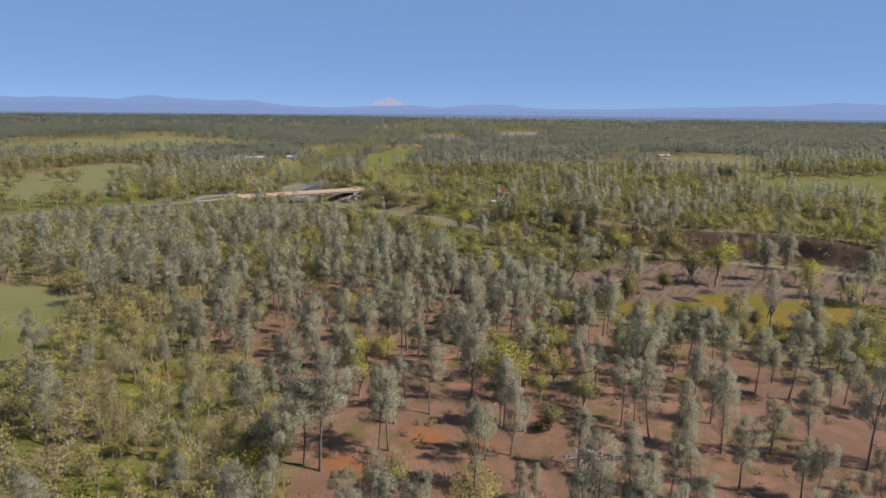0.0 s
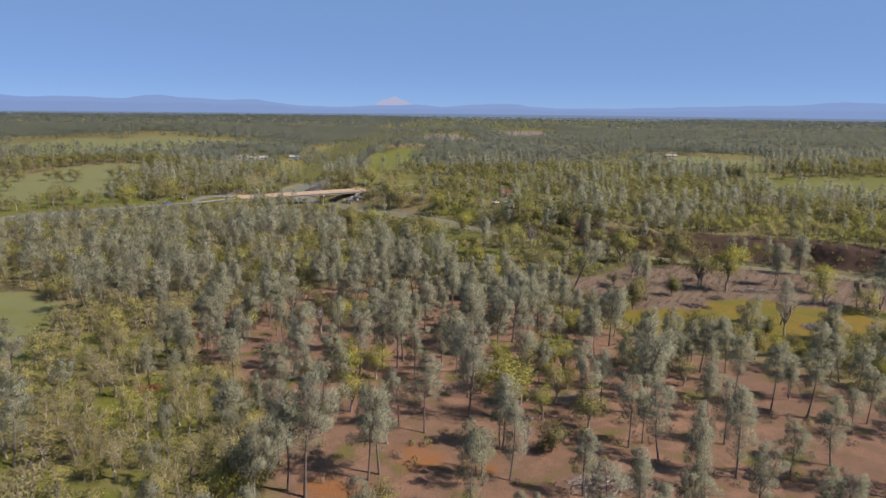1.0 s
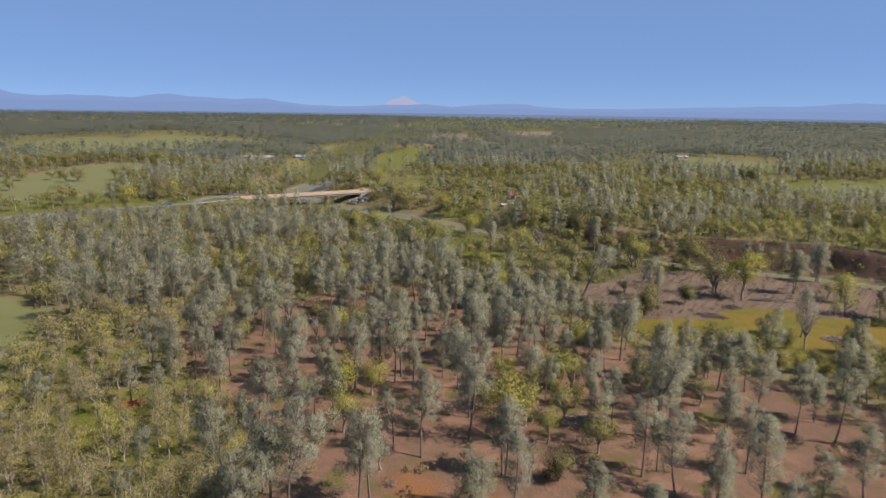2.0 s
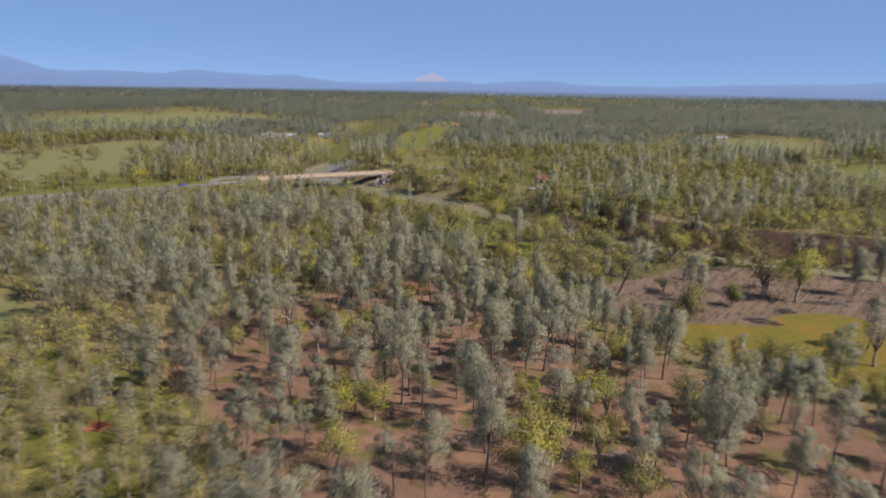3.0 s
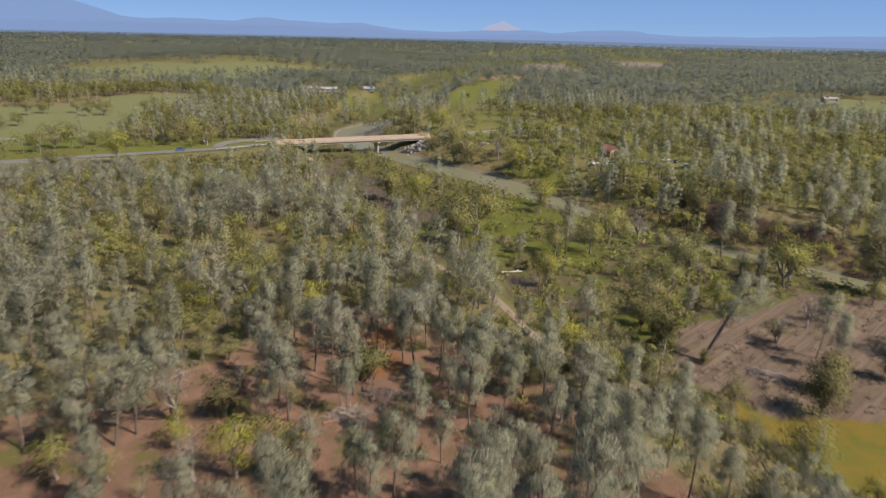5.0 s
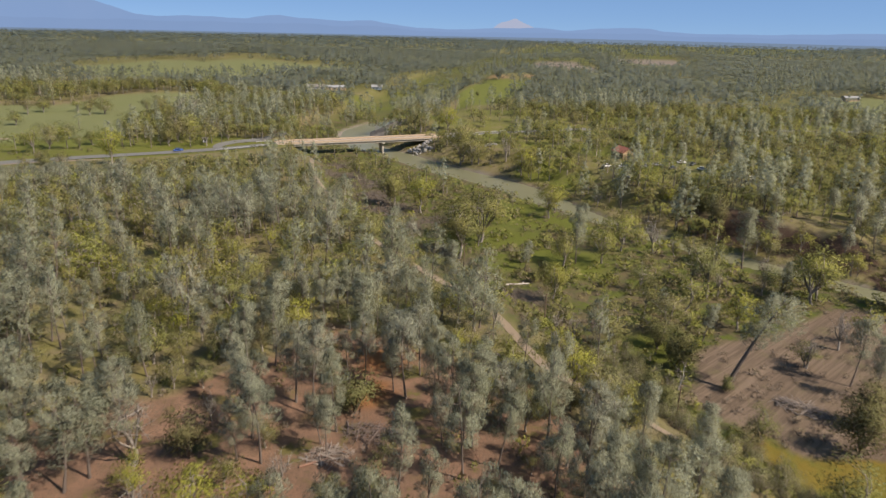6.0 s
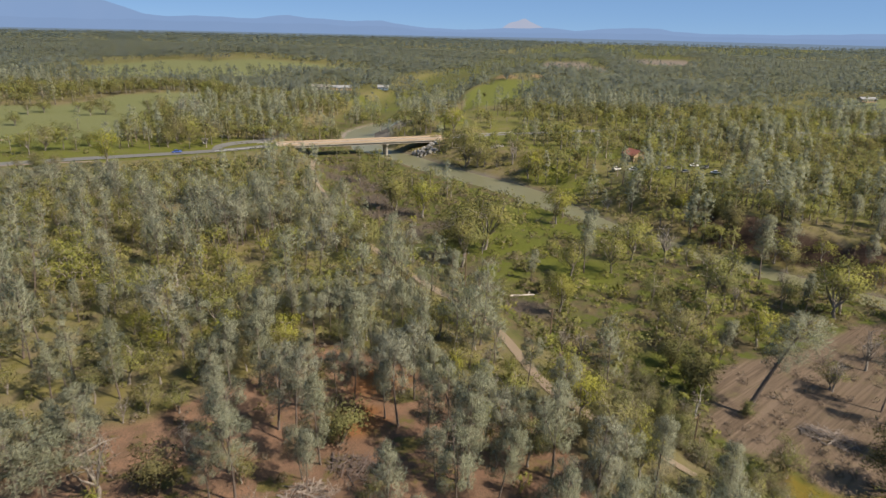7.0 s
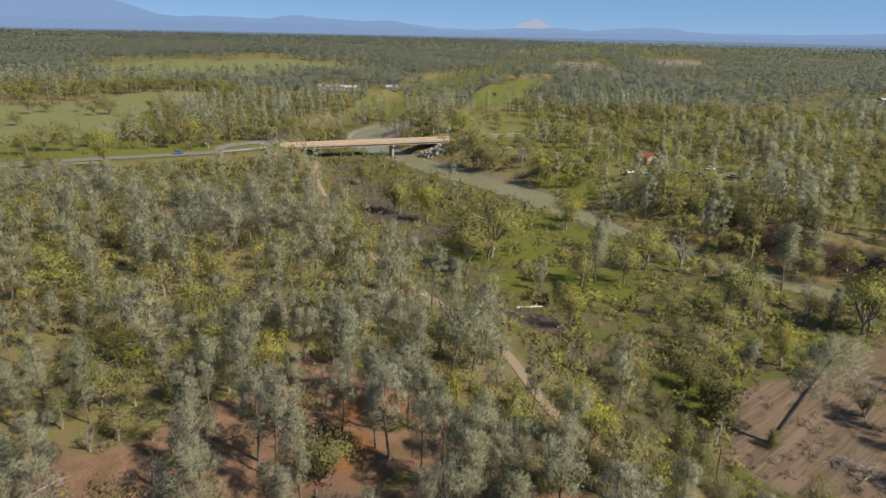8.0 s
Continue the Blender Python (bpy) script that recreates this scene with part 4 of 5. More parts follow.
BENCH_PINES = [(-33, 202, 14.2), (-37.2, 195.1, 11.9), (-27.4, 179.5, 14), (-49.2, 205.6, 9.7), (-81.6, 218.5, 9.8), (-75.4, 218.8, 9.2), (-72.9, 222.2, 9.4), (-65.9, 221.3, 9.3), (-64.4, 189.8, 11.9), (-65.4, 194.4, 9.7), (-51.2, 215.6, 11.1), (-45.6, 217.1, 9.9), (-58.1, 220.9, 9.2), (-44.3, 222.2, 10.2), (-38.9, 218.6, 11.7), (-29.5, 220.7, 15.1), (-35.7, 224.2, 13), (-27.7, 231.2, 12.4), (-22, 232.4, 12.3), (-12.6, 224.3, 14.1), (-81.5, 207.2, 12), (-81, 212.1, 10), (-12.9, 234.4, 10.3)]
BENCH_OAKS = [(-63.3, 202, 8.7), (-56.1, 198.4, 8.4), (-50.7, 199.6, 7.4), (-47.3, 190.6, 6.5), (-68, 211, 5.8), (-42.3, 191.7, 5.4), (-57.7, 191.4, 6.5), (-53.8, 206.4, 5), (-54.9, 179.6, 5), (-71.1, 209, 4.6), (-57.6, 205.5, 4.5)]
BENCH_BARE = [(-51.8, 209, 6.9), (-59.9, 204.9, 4.4), (-69.1, 200.4, 5.4), (-35.8, 182.7, 5.5), (-49.5, 187.3, 5.3), (-18.1, 210.5, 5)]
BENCH_LIVE = [(-13.6, 189, 6.8), (-44.2, 206.7, 3.9), (22.9, 196.2, 4.3), (18.6, 192.8, 4.6)]
FAR_BARE = [(191.2, 366.3, 14.1), (201.5, 371.1, 15), (207.9, 367.4, 14.2), (222.2, 380.8, 11.7), (222.4, 367.7, 11.7), (197, 353, 12.7), (255.4, 380.4, 15.4), (193.8, 379.4, 8)]
RIM_PINES = [(53.4, 128.2, 12), (58.6, 129.6, 14), (62.9, 128.8, 13), (65.8, 128, 14), (70, 129.3, 14), (71.8, 127.4, 13), (53.5, 122.6, 8), (52.3, 161, 12), (42.7, 142.4, 12), (35.9, 125.7, 9), (60.1, 126.6, 10), (65.9, 123.4, 10)]
RIM_BRIGHT = [(27.6, 135.1, 6.8), (15.9, 134.8, 6.3), (11.4, 117, 6), (20.1, 116.6, 5.9), (31.4, 119.3, 6), (27.2, 126.4, 4.8)]
PINES, OAKS, BRIGHT_OAKS, LIVE_OAKS, BARE_OAKS = PINES + FLAT_PINES + BENCH_PINES + RIM_PINES, OAKS + FLAT_OAKS + BENCH_OAKS, BRIGHT_OAKS + FLAT_BRIGHT + RIM_BRIGHT, LIVE_OAKS + FLAT_LIVE + BENCH_LIVE, BARE_OAKS + FLAT_BARE + BENCH_BARE + FAR_BARE
LISTED = [(r[0], r[1]) for r in PINES + OAKS + PASTURE_OAKS + BRIGHT_OAKS + LIVE_OAKS + BARE_OAKS]
room = free_of_listed(near_p, LISTED, 3.6)
in_soil = inside(near_p[:, 0], near_p[:, 1], SOIL, 1) > 0.5
room &= ~(in_soil & (rng.random(len(near_p)) < np.where(near_p[:, 1] > 150, 0.35, 0.82)))
near_p, near_pine = near_p[room], near_pine[room]


near_rank = np.hypot((near_p[:, 0] - 5) * 0.8, near_p[:, 1] - 128)
pine_ids = np.where(near_pine)[0]
budding = ~near_pine & (near_p[:, 0] < -34) & (near_p[:, 1] < 185)
oak_ids = np.where(~near_pine & ~budding)[0]
bud_ids = np.where(budding)[0]
bud_ids = bud_ids[np.argsort(near_rank[bud_ids])]
pine_ids = pine_ids[np.argsort(near_rank[pine_ids])]
oak_ids = oak_ids[np.argsort(near_rank[oak_ids])]
PINES_SINGLE, OAKS_SINGLE, BUDS_SINGLE = 115, 120, 115


def template(name, soup, wood, leaf, label, category):
    v, f, s, nm = soup.arrays()
    e = new(name)
    for pn, k, mt in (("trunk", 0, wood), ("crown", 1, leaf)):
        fs = f[s == k]
        used, inv = np.unique(fs, return_inverse=True)
        mesh_object(pn, v[used], inv.reshape(-1, 3), [mt], parent=e, normals=nm[used])
    return tagged(e, label, category)


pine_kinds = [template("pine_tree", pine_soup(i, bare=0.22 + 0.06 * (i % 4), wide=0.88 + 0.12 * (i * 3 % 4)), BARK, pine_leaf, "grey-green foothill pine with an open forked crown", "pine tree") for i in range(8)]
oak_kinds = [template("oak_tree", oak_soup(20 + i, leaves=64, size=0.7, spread=0.8 + 0.12 * (i % 4)), PALE_BARK, oak_leaf, "yellow-green oak coming into spring leaf", "oak tree") for i in range(6)]
grey_kinds = [template("oak_tree", oak_soup(40 + i, leaves=44, size=0.58, spread=0.75, clump=0.7), PALE_BARK, grey_leaf, "slender pale-barked oak with thin grey-green leaves", "oak tree") for i in range(4)]
bright_kinds = [template("oak_tree", oak_soup(50 + i, leaves=66, size=0.7, spread=0.85), PALE_BARK, bright_leaf, "bright yellow-green oak in fresh spring leaf", "oak tree") for i in range(4)]
live_kinds = [template("live_oak", oak_soup(60 + i, limbs=8, twigs=6, leaves=66, size=0.88, spread=0.95, clump=1.0, low=0.06), BARK, live_leaf, "rounded dark olive evergreen live oak", "oak tree") for i in range(3)]
bare_kinds = [template("bare_oak", oak_soup(70 + i, limbs=8, twigs=9, leaves=5, size=0.55, spread=0.8, clump=0.6), PALE_BARK, bare_leaf, "grey leafless oak with fine bare twigs", "oak tree") for i in range(3)]
round_kinds = [template("oak_tree", oak_soup(230 + i, limbs=9, twigs=5, leaves=62, size=0.85, spread=1.25, clump=1.0, low=0.08), PALE_BARK, oak_leaf, "broad round olive oak standing in the pasture", "oak tree") for i in range(3)]
used_kind = set()


def plant(kind, x, y, scale, turn=None, tilt=0.0, group=""):
    m = Matrix.Translation((x, y, float(ground(x, y)) - 0.15)) @ Matrix.Rotation(tilt, 4, "Y") @ Matrix.Rotation(rng.uniform(0, 6.28) if turn is None else turn, 4, "Z")
    wide = rng.uniform(0.9, 1.15)
    if kind in used_kind:
        ob = copy_thing(kind, m)
    else:
        used_kind.add(kind)
        ob = kind
        ob.matrix_basis = m
    ob.scale = (scale * wide, scale * wide, scale)
    if group:
        tagged(ob, group=group)
    return ob


for x, y, h in PINES:
    plant(pine_kinds[rng.integers(8)], x, y, h / 16.0, group="pines on the bench")
for rows, kinds, tall in ((OAKS, oak_kinds, 9.6), (PASTURE_OAKS, round_kinds, 9.0), (BRIGHT_OAKS, bright_kinds, 9.6), (LIVE_OAKS, live_kinds, 9.0), (BARE_OAKS, bare_kinds, 9.6)):
    for x, y, h in rows:
        plant(kinds[rng.integers(len(kinds))], x, y, h / tall, group="oaks that stand apart")
leaning = plant(template("leaning_pine", pine_soup(91, limbs=34, bare=0.46, wide=1.05, stout=1.8), BARK, pine_leaf, "tall pine leaning far over the bulldozed flat", "pine tree"), 55.5, 223.5, 1.4, tilt=radians(24))
for i in pine_ids[:PINES_SINGLE]:
    plant(pine_kinds[rng.integers(8)], near_p[i, 0], near_p[i, 1], rng.uniform(0.6, 1.0), group="pines on the bench")
for i in oak_ids[:OAKS_SINGLE]:
    kinds = rng.choice(3, p=(0.27, 0.6, 0.13))
    plant((bright_kinds, oak_kinds, bare_kinds)[kinds][rng.integers((4, 6, 3)[kinds])], near_p[i, 0], near_p[i, 1], rng.uniform(0.5, 1.05), group="oaks among the pines")
for i in bud_ids[:BUDS_SINGLE]:
    plant(grey_kinds[rng.integers(4)], near_p[i, 0], near_p[i, 1], rng.uniform(0.5, 0.9), group="oaks of the grassy woodland")


def massed(p, lo, hi, tall=14.0):
    """Sizes and tints for massed trees; those on the damp ground below the road stay low."""
    size = rng.uniform(lo, hi, len(p))
    d = line_distance(p[:, 0], p[:, 1], ROAD)
    low = (d > 0) & (d < 115) & (p[:, 0] < -112)
    size = np.where(low, np.minimum(size, np.maximum((d - 4) * 0.15, 2.5) / tall), size)
    return np.column_stack([p, size, rng.random(len(p))])


mid_pines = [pine_soup(100 + i, limbs=24, tufts=6, blades=5, size=1.9, sides=3, bare=0.2, wide=0.92) for i in range(6)]
mid_oaks = [oak_soup(120 + i, limbs=6, twigs=4, leaves=20, size=1.25, sides=3, spread=0.95, clump=0.85) for i in range(6)]
rest_pine, rest_oak = near_p[pine_ids[PINES_SINGLE:]], near_p[oak_ids[OAKS_SINGLE:]]
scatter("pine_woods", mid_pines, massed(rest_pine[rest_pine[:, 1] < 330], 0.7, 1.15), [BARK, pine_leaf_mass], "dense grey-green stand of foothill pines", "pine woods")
scatter("oak_woods", mid_oaks, massed(rest_oak[rest_oak[:, 1] < 330], 0.55, 1.1, 9.0), [PALE_BARK, fresh_leaf_mass], "olive and yellow-green oaks in open woodland", "oak woods")
scatter("budding_oaks", [oak_soup(80 + i, limbs=6, twigs=4, leaves=15, size=1.25, sides=3, spread=0.75, clump=0.75) for i in range(5)], massed(near_p[bud_ids[BUDS_SINGLE:]], 0.5, 0.9), [PALE_BARK, grey_leaf_mass], "slender grey-green oaks over spring grass", "oak woods")
scatter("pine_woods", [crown_soup(130 + i, 110, True, 0.62) for i in range(7)], massed(rest_pine[rest_pine[:, 1] >= 330], 0.6, 1.55), [BARK, pine_leaf_mass], "grey-green pines beyond the creek and along the road", "pine woods")
scatter("oak_woods", [crown_soup(135 + i, 100, False, 0.72) for i in range(7)], massed(rest_oak[rest_oak[:, 1] >= 330], 0.8, 1.65, 7.5), [PALE_BARK, oak_leaf_mass], "olive oaks beyond the creek and along the road", "oak woods")
scatter("far_pines", [crown_soup(140 + i, 15, True, 1.5, False) for i in range(6)], massed(far_p[far_pine], 0.9, 1.45), [BARK, hazed_far_leaf], "grey-green pine woods covering the plain, haze in the leaf colour", "pine woods")
scatter("far_oaks", [crown_soup(150 + i, 15, False, 1.7, False) for i in range(6)], massed(far_p[~far_pine], 1.1, 1.95), [PALE_BARK, hazed_far_leaf], "olive oak woods covering the plain, haze in the leaf colour", "oak woods")
scatter("distant_pines", [crown_soup(160 + i, 9, True, 2.0, False) for i in range(5)], massed(wide_p[wide_pine], 1.2, 1.9), [BARK, hazed_blue_leaf], "distant grey-green pine forest towards the horizon, haze in the leaf colour", "pine woods")
scatter("distant_oaks", [crown_soup(170 + i, 9, False, 2.2, False) for i in range(5)], massed(wide_p[~wide_pine], 1.8, 2.7), [PALE_BARK, hazed_blue_leaf], "distant olive oak forest towards the horizon, haze in the leaf colour", "oak woods")


def brush_places(step, y0, y1):
    p = candidates(step, y0, y1, 5)
    x, y = p[:, 0], p[:, 1]
    m = covers(x, y)
    c = np.abs(line_distance(x, y, CREEK))
    d = 0.055 + 0.03 * ripple(x, y, 25, 11)
    d = np.where(y > 330, 0.03, d)
    d = np.where(m["flood"] > 0.5, 0.1 + 0.07 * ripple(x, y, 15, 12), d)
    d = np.where((c > 12) & (c < 24) & (y > 280), 0.05, d)
    d = np.where((x > 22) & (x < 56) & (y > 198) & (y < 262), 0.11, d)
    d = np.where(m["mound"] > 0.3, 0.16, d)
    d = np.where(m["soil"] > 0.5, 0.018 + 0.016 * ripple(x, y, 14, 13), d)
    d *= (1 - 0.45 * m["sand"]) * (1 - m["yellow"]) * (1 - m["grass"]) * (1 - 0.6 * m["lush"])
    bank = (c > 6.5) & (c < 14) & (x > 14) & (x < 130) & (y > 250)
    d = np.where(bank, 0.11 + 0.07 * ripple(x, y, 9, 19), d)
    d *= keep_clear(x, y) | ((c > 11.5) & (c < 15)) | bank
    return p[rng.random(len(p)) < d * step * step]


shrubs = brush_places(2.6, 50, 520)
thick = np.where(covers(shrubs[:, 0], shrubs[:, 1])["flood"] > 0.5, rng.uniform(0.6, 1.7, len(shrubs)), 1.0)
browns = (spots(shrubs[:, 0], shrubs[:, 1], MOUNDS) > 0.2) | (inside(shrubs[:, 0], shrubs[:, 1], SAND, 1) > 0.5) | ((inside(shrubs[:, 0], shrubs[:, 1], SOIL, 1) > 0.5) & (rng.random(len(shrubs)) < 0.6)) | (rng.random(len(shrubs)) < 0.25)
leafy = massed(shrubs[~browns], 0.5, 1.5)
leafy[:, 2] *= thick[~browns]
scatter("brush", [brush_soup(180 + i, 40, 1.0) for i in range(6)], leafy, [DEAD, brush_leaf_mass], "low olive brush on the open ground and creek banks", "brush")
scatter("brush", [brush_soup(190 + i, 36, 0.95) for i in range(6)], massed(shrubs[browns], 0.5, 1.1), [DEAD, twig_mass], "grey-brown leafless brush in low mounds on the creek flat", "brush")
scrub_leaf = foliage("scrub_leaves", [(0.15, 0.15, 0.075), (0.18, 0.178, 0.085), (0.165, 0.15, 0.085), (0.2, 0.2, 0.075)], clear_at=(0.1, 0.65))
scrub_kinds = [template("scrub_oak", oak_soup(210 + i, limbs=8, twigs=4, leaves=36, size=0.85, spread=1.15, clump=1.0, low=0.02), DEAD, scrub_leaf, "rounded olive-grey scrub oak bush on the slope", "shrub") for i in range(3)]
SCRUB_BELT = [(17, 201), (28, 193), (40, 184), (52, 180), (63, 174), (60, 192), (54, 203), (46, 209), (44, 222), (40, 234), (33, 236), (27, 222), (22, 212), (25, 207)]
belt = np.column_stack([rng.uniform(14, 64, 700), rng.uniform(173, 238, 700)])
belt = belt[(inside(belt[:, 0], belt[:, 1], SCRUB_BELT, 1) > 0.5) & keep_clear(belt[:, 0], belt[:, 1]) & free_of_listed(belt, LISTED, 1.6)]
for x, y in belt[:170]:
    plant(scrub_kinds[rng.integers(3)], x, y, rng.uniform(0.16, 0.42), group="scrub below the bench")


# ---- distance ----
# Backdrop surface that shines by itself, with the distance haze in its colour.
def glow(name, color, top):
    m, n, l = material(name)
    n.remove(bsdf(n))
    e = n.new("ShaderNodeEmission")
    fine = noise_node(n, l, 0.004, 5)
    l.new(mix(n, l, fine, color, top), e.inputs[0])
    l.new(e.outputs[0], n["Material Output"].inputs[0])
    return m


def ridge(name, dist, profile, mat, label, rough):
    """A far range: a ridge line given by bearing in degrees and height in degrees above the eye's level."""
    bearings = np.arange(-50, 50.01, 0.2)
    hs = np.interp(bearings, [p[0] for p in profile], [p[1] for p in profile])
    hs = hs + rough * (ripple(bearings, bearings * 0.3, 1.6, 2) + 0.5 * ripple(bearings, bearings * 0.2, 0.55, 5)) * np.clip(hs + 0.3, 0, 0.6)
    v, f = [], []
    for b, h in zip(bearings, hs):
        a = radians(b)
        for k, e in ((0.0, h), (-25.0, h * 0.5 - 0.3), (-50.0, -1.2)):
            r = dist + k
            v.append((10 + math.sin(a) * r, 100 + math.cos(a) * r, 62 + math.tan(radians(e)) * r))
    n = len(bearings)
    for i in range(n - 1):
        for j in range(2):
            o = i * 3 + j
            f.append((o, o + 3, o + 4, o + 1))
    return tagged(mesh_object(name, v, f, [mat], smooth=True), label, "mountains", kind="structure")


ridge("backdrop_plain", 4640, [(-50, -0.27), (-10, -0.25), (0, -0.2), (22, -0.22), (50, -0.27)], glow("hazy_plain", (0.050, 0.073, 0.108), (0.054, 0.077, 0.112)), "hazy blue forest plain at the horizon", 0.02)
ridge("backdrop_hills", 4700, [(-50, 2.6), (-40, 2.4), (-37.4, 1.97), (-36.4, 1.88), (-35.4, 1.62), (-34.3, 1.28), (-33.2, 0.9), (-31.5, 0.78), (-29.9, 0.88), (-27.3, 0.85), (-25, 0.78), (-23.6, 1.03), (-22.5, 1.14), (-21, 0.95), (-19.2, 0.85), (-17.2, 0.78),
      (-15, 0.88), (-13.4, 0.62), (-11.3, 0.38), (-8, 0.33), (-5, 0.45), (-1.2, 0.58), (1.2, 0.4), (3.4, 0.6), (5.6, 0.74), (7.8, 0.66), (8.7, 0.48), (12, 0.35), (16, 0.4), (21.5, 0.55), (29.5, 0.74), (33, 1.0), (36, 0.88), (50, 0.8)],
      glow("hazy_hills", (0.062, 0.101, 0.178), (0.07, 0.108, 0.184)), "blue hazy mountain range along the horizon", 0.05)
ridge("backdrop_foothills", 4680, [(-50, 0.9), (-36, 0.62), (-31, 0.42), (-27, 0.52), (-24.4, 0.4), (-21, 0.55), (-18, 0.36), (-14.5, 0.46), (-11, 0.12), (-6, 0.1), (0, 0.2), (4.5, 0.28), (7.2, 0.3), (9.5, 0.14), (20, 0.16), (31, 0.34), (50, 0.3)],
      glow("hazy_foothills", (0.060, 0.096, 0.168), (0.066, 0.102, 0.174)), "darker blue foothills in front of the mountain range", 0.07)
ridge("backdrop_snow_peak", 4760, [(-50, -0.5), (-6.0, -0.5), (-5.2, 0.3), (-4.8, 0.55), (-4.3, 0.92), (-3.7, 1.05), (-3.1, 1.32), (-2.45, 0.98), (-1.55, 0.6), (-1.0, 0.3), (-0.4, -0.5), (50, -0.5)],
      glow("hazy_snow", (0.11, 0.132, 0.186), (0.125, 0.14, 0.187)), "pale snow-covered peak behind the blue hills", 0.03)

# ---- bridge ----
concrete = plain("concrete", (0.30, 0.27, 0.225), 0.85, vary=0.15, scale=0.6)
tan_rail = plain("tan_barrier", (0.31, 0.235, 0.165), 0.8, vary=0.12, scale=0.8)
steel = plain("galvanised_steel", (0.36, 0.36, 0.36), 0.5, 0.5)
timber = plain("weathered_timber", (0.13, 0.085, 0.055), 0.9, vary=0.3, scale=3)


def build_bridge():
    a, b = Vector((-136.5, 446.8)), Vector((-51, 501))
    mid, run = (a + b) / 2, b - a
    turn = math.degrees(math.atan2(run.y, run.x))
    span = run.length
    br = thing("bridge", mid.x, mid.y, turn, "long tan concrete road bridge on a single slim pier", "bridge", z=0.42)
    bm = bmesh.new()
    add_box(bm, (span, 10.4, 0.45), pose(0, 0, -0.22), 0.05)
    part("deck", bm, concrete, br)
    bm = bmesh.new()
    add_box(bm, (span - 1, 8.6, 0.05), pose(0, 0, 0.03))
    part("roadway", bm, plain("worn_deck", (0.235, 0.195, 0.15), 0.9, vary=0.12, scale=0.5), br, "tan worn road surface")
    for k in (-1, 1):
        bm = bmesh.new()
        add_box(bm, (span, 0.35, 1.0), pose(0, k * 5.0, 0.5), 0.06)
        part("parapet", bm, tan_rail, br, "tan concrete parapet")
        for g in (0.45, 1.0):
            bm = bmesh.new()
            add_box(bm, (span - 0.6, 0.7, 1.15), pose(0, k * (4.6 * g - 0.4), -1.02), 0.05)
            part("girder", bm, concrete, br)
    for s in (0.085,):
        bm = bmesh.new()
        add_tube(bm, (span * s + 4, -2.2, -9.6), (span * s + 4, -2.2, -2.2), 0.75, 0.75, 12)
        add_tube(bm, (span * s + 4, 2.2, -9.6), (span * s + 4, 2.2, -2.2), 0.75, 0.75, 12)
        add_box(bm, (1.6, 9.0, 0.8), pose(span * s + 4, 0, -1.98), 0.1)
        part("pier", bm, concrete, br)
    for k in (-1, 1):
        bm = bmesh.new()
        add_box(bm, (1.4, 11.0, 6.0), pose(k * (span / 2 - 0.4), 0, -3.46), 0.08)
        part("abutment", bm, concrete, br)


build_bridge()


def build_guardrail(line, label):
    a, b = Vector(line[0]), Vector(line[1])
    n = max(3, int((b - a).length / 3))
    g = thing("guardrail", a.x, a.y, 0, label, "guardrail")
    base = g.location.z
    bm = bmesh.new()
    for i in range(n):
        p, q = a.lerp(b, i / n), a.lerp(b, (i + 1) / n)
        add_tube(bm, (p.x - a.x, p.y - a.y, float(road_z(p.x)) - base + 0.75), (q.x - a.x, q.y - a.y, float(road_z(q.x)) - base + 0.75), 0.17, 0.17, 6)
    part("rail", bm, steel, g)
    for i in range(n + 1):
        p = a.lerp(b, i / n)
        bm = bmesh.new()
        add_box(bm, (0.2, 0.2, 1.2), pose(p.x - a.x, p.y - a.y, float(road_z(p.x)) - base + 0.25), 0.02)
        part("post", bm, concrete, g)


build_guardrail(((-156, 414.5), (-137, 439)), "pale guardrail beside the bridge approach")
build_guardrail(((-147, 445), (-141, 452)), "pale guardrail at the bridge end")
build_guardrail(((-46, 499.5), (-8, 523)), "pale guardrail along the far approach")
build_guardrail(((-49, 508.5), (-11, 533)), "pale guardrail along the far approach")

lane = [(-158, 421), (-162, 428), (-157, 440), (-146, 452), (-143, 470), (-150, 505)]
strip("road", lane, 5.0, asphalt, 0.2, "narrow asphalt side road turning off before the bridge")
strip("track", [(-236, 330), (-215, 352), (-190, 372)], 3.0, dirt, 0.1, "thin gravel shoulder path below the road")

# ---- vehicles ----
glass = plain("dark_glass", (0.02, 0.025, 0.03), 0.1)
rubber = plain("rubber", (0.02, 0.02, 0.02), 0.8)
rim = plain("wheel_metal", (0.4, 0.4, 0.4), 0.4, 0.8)
lamp_glass = plain("lamp_glass", (0.6, 0.6, 0.58), 0.2)


def car_paint(name, color):
    m = plain(name, color, 0.3, vary=0.08)
    bsdf(m.node_tree.nodes).inputs["Coat Weight"].default_value = 0.5
    return m


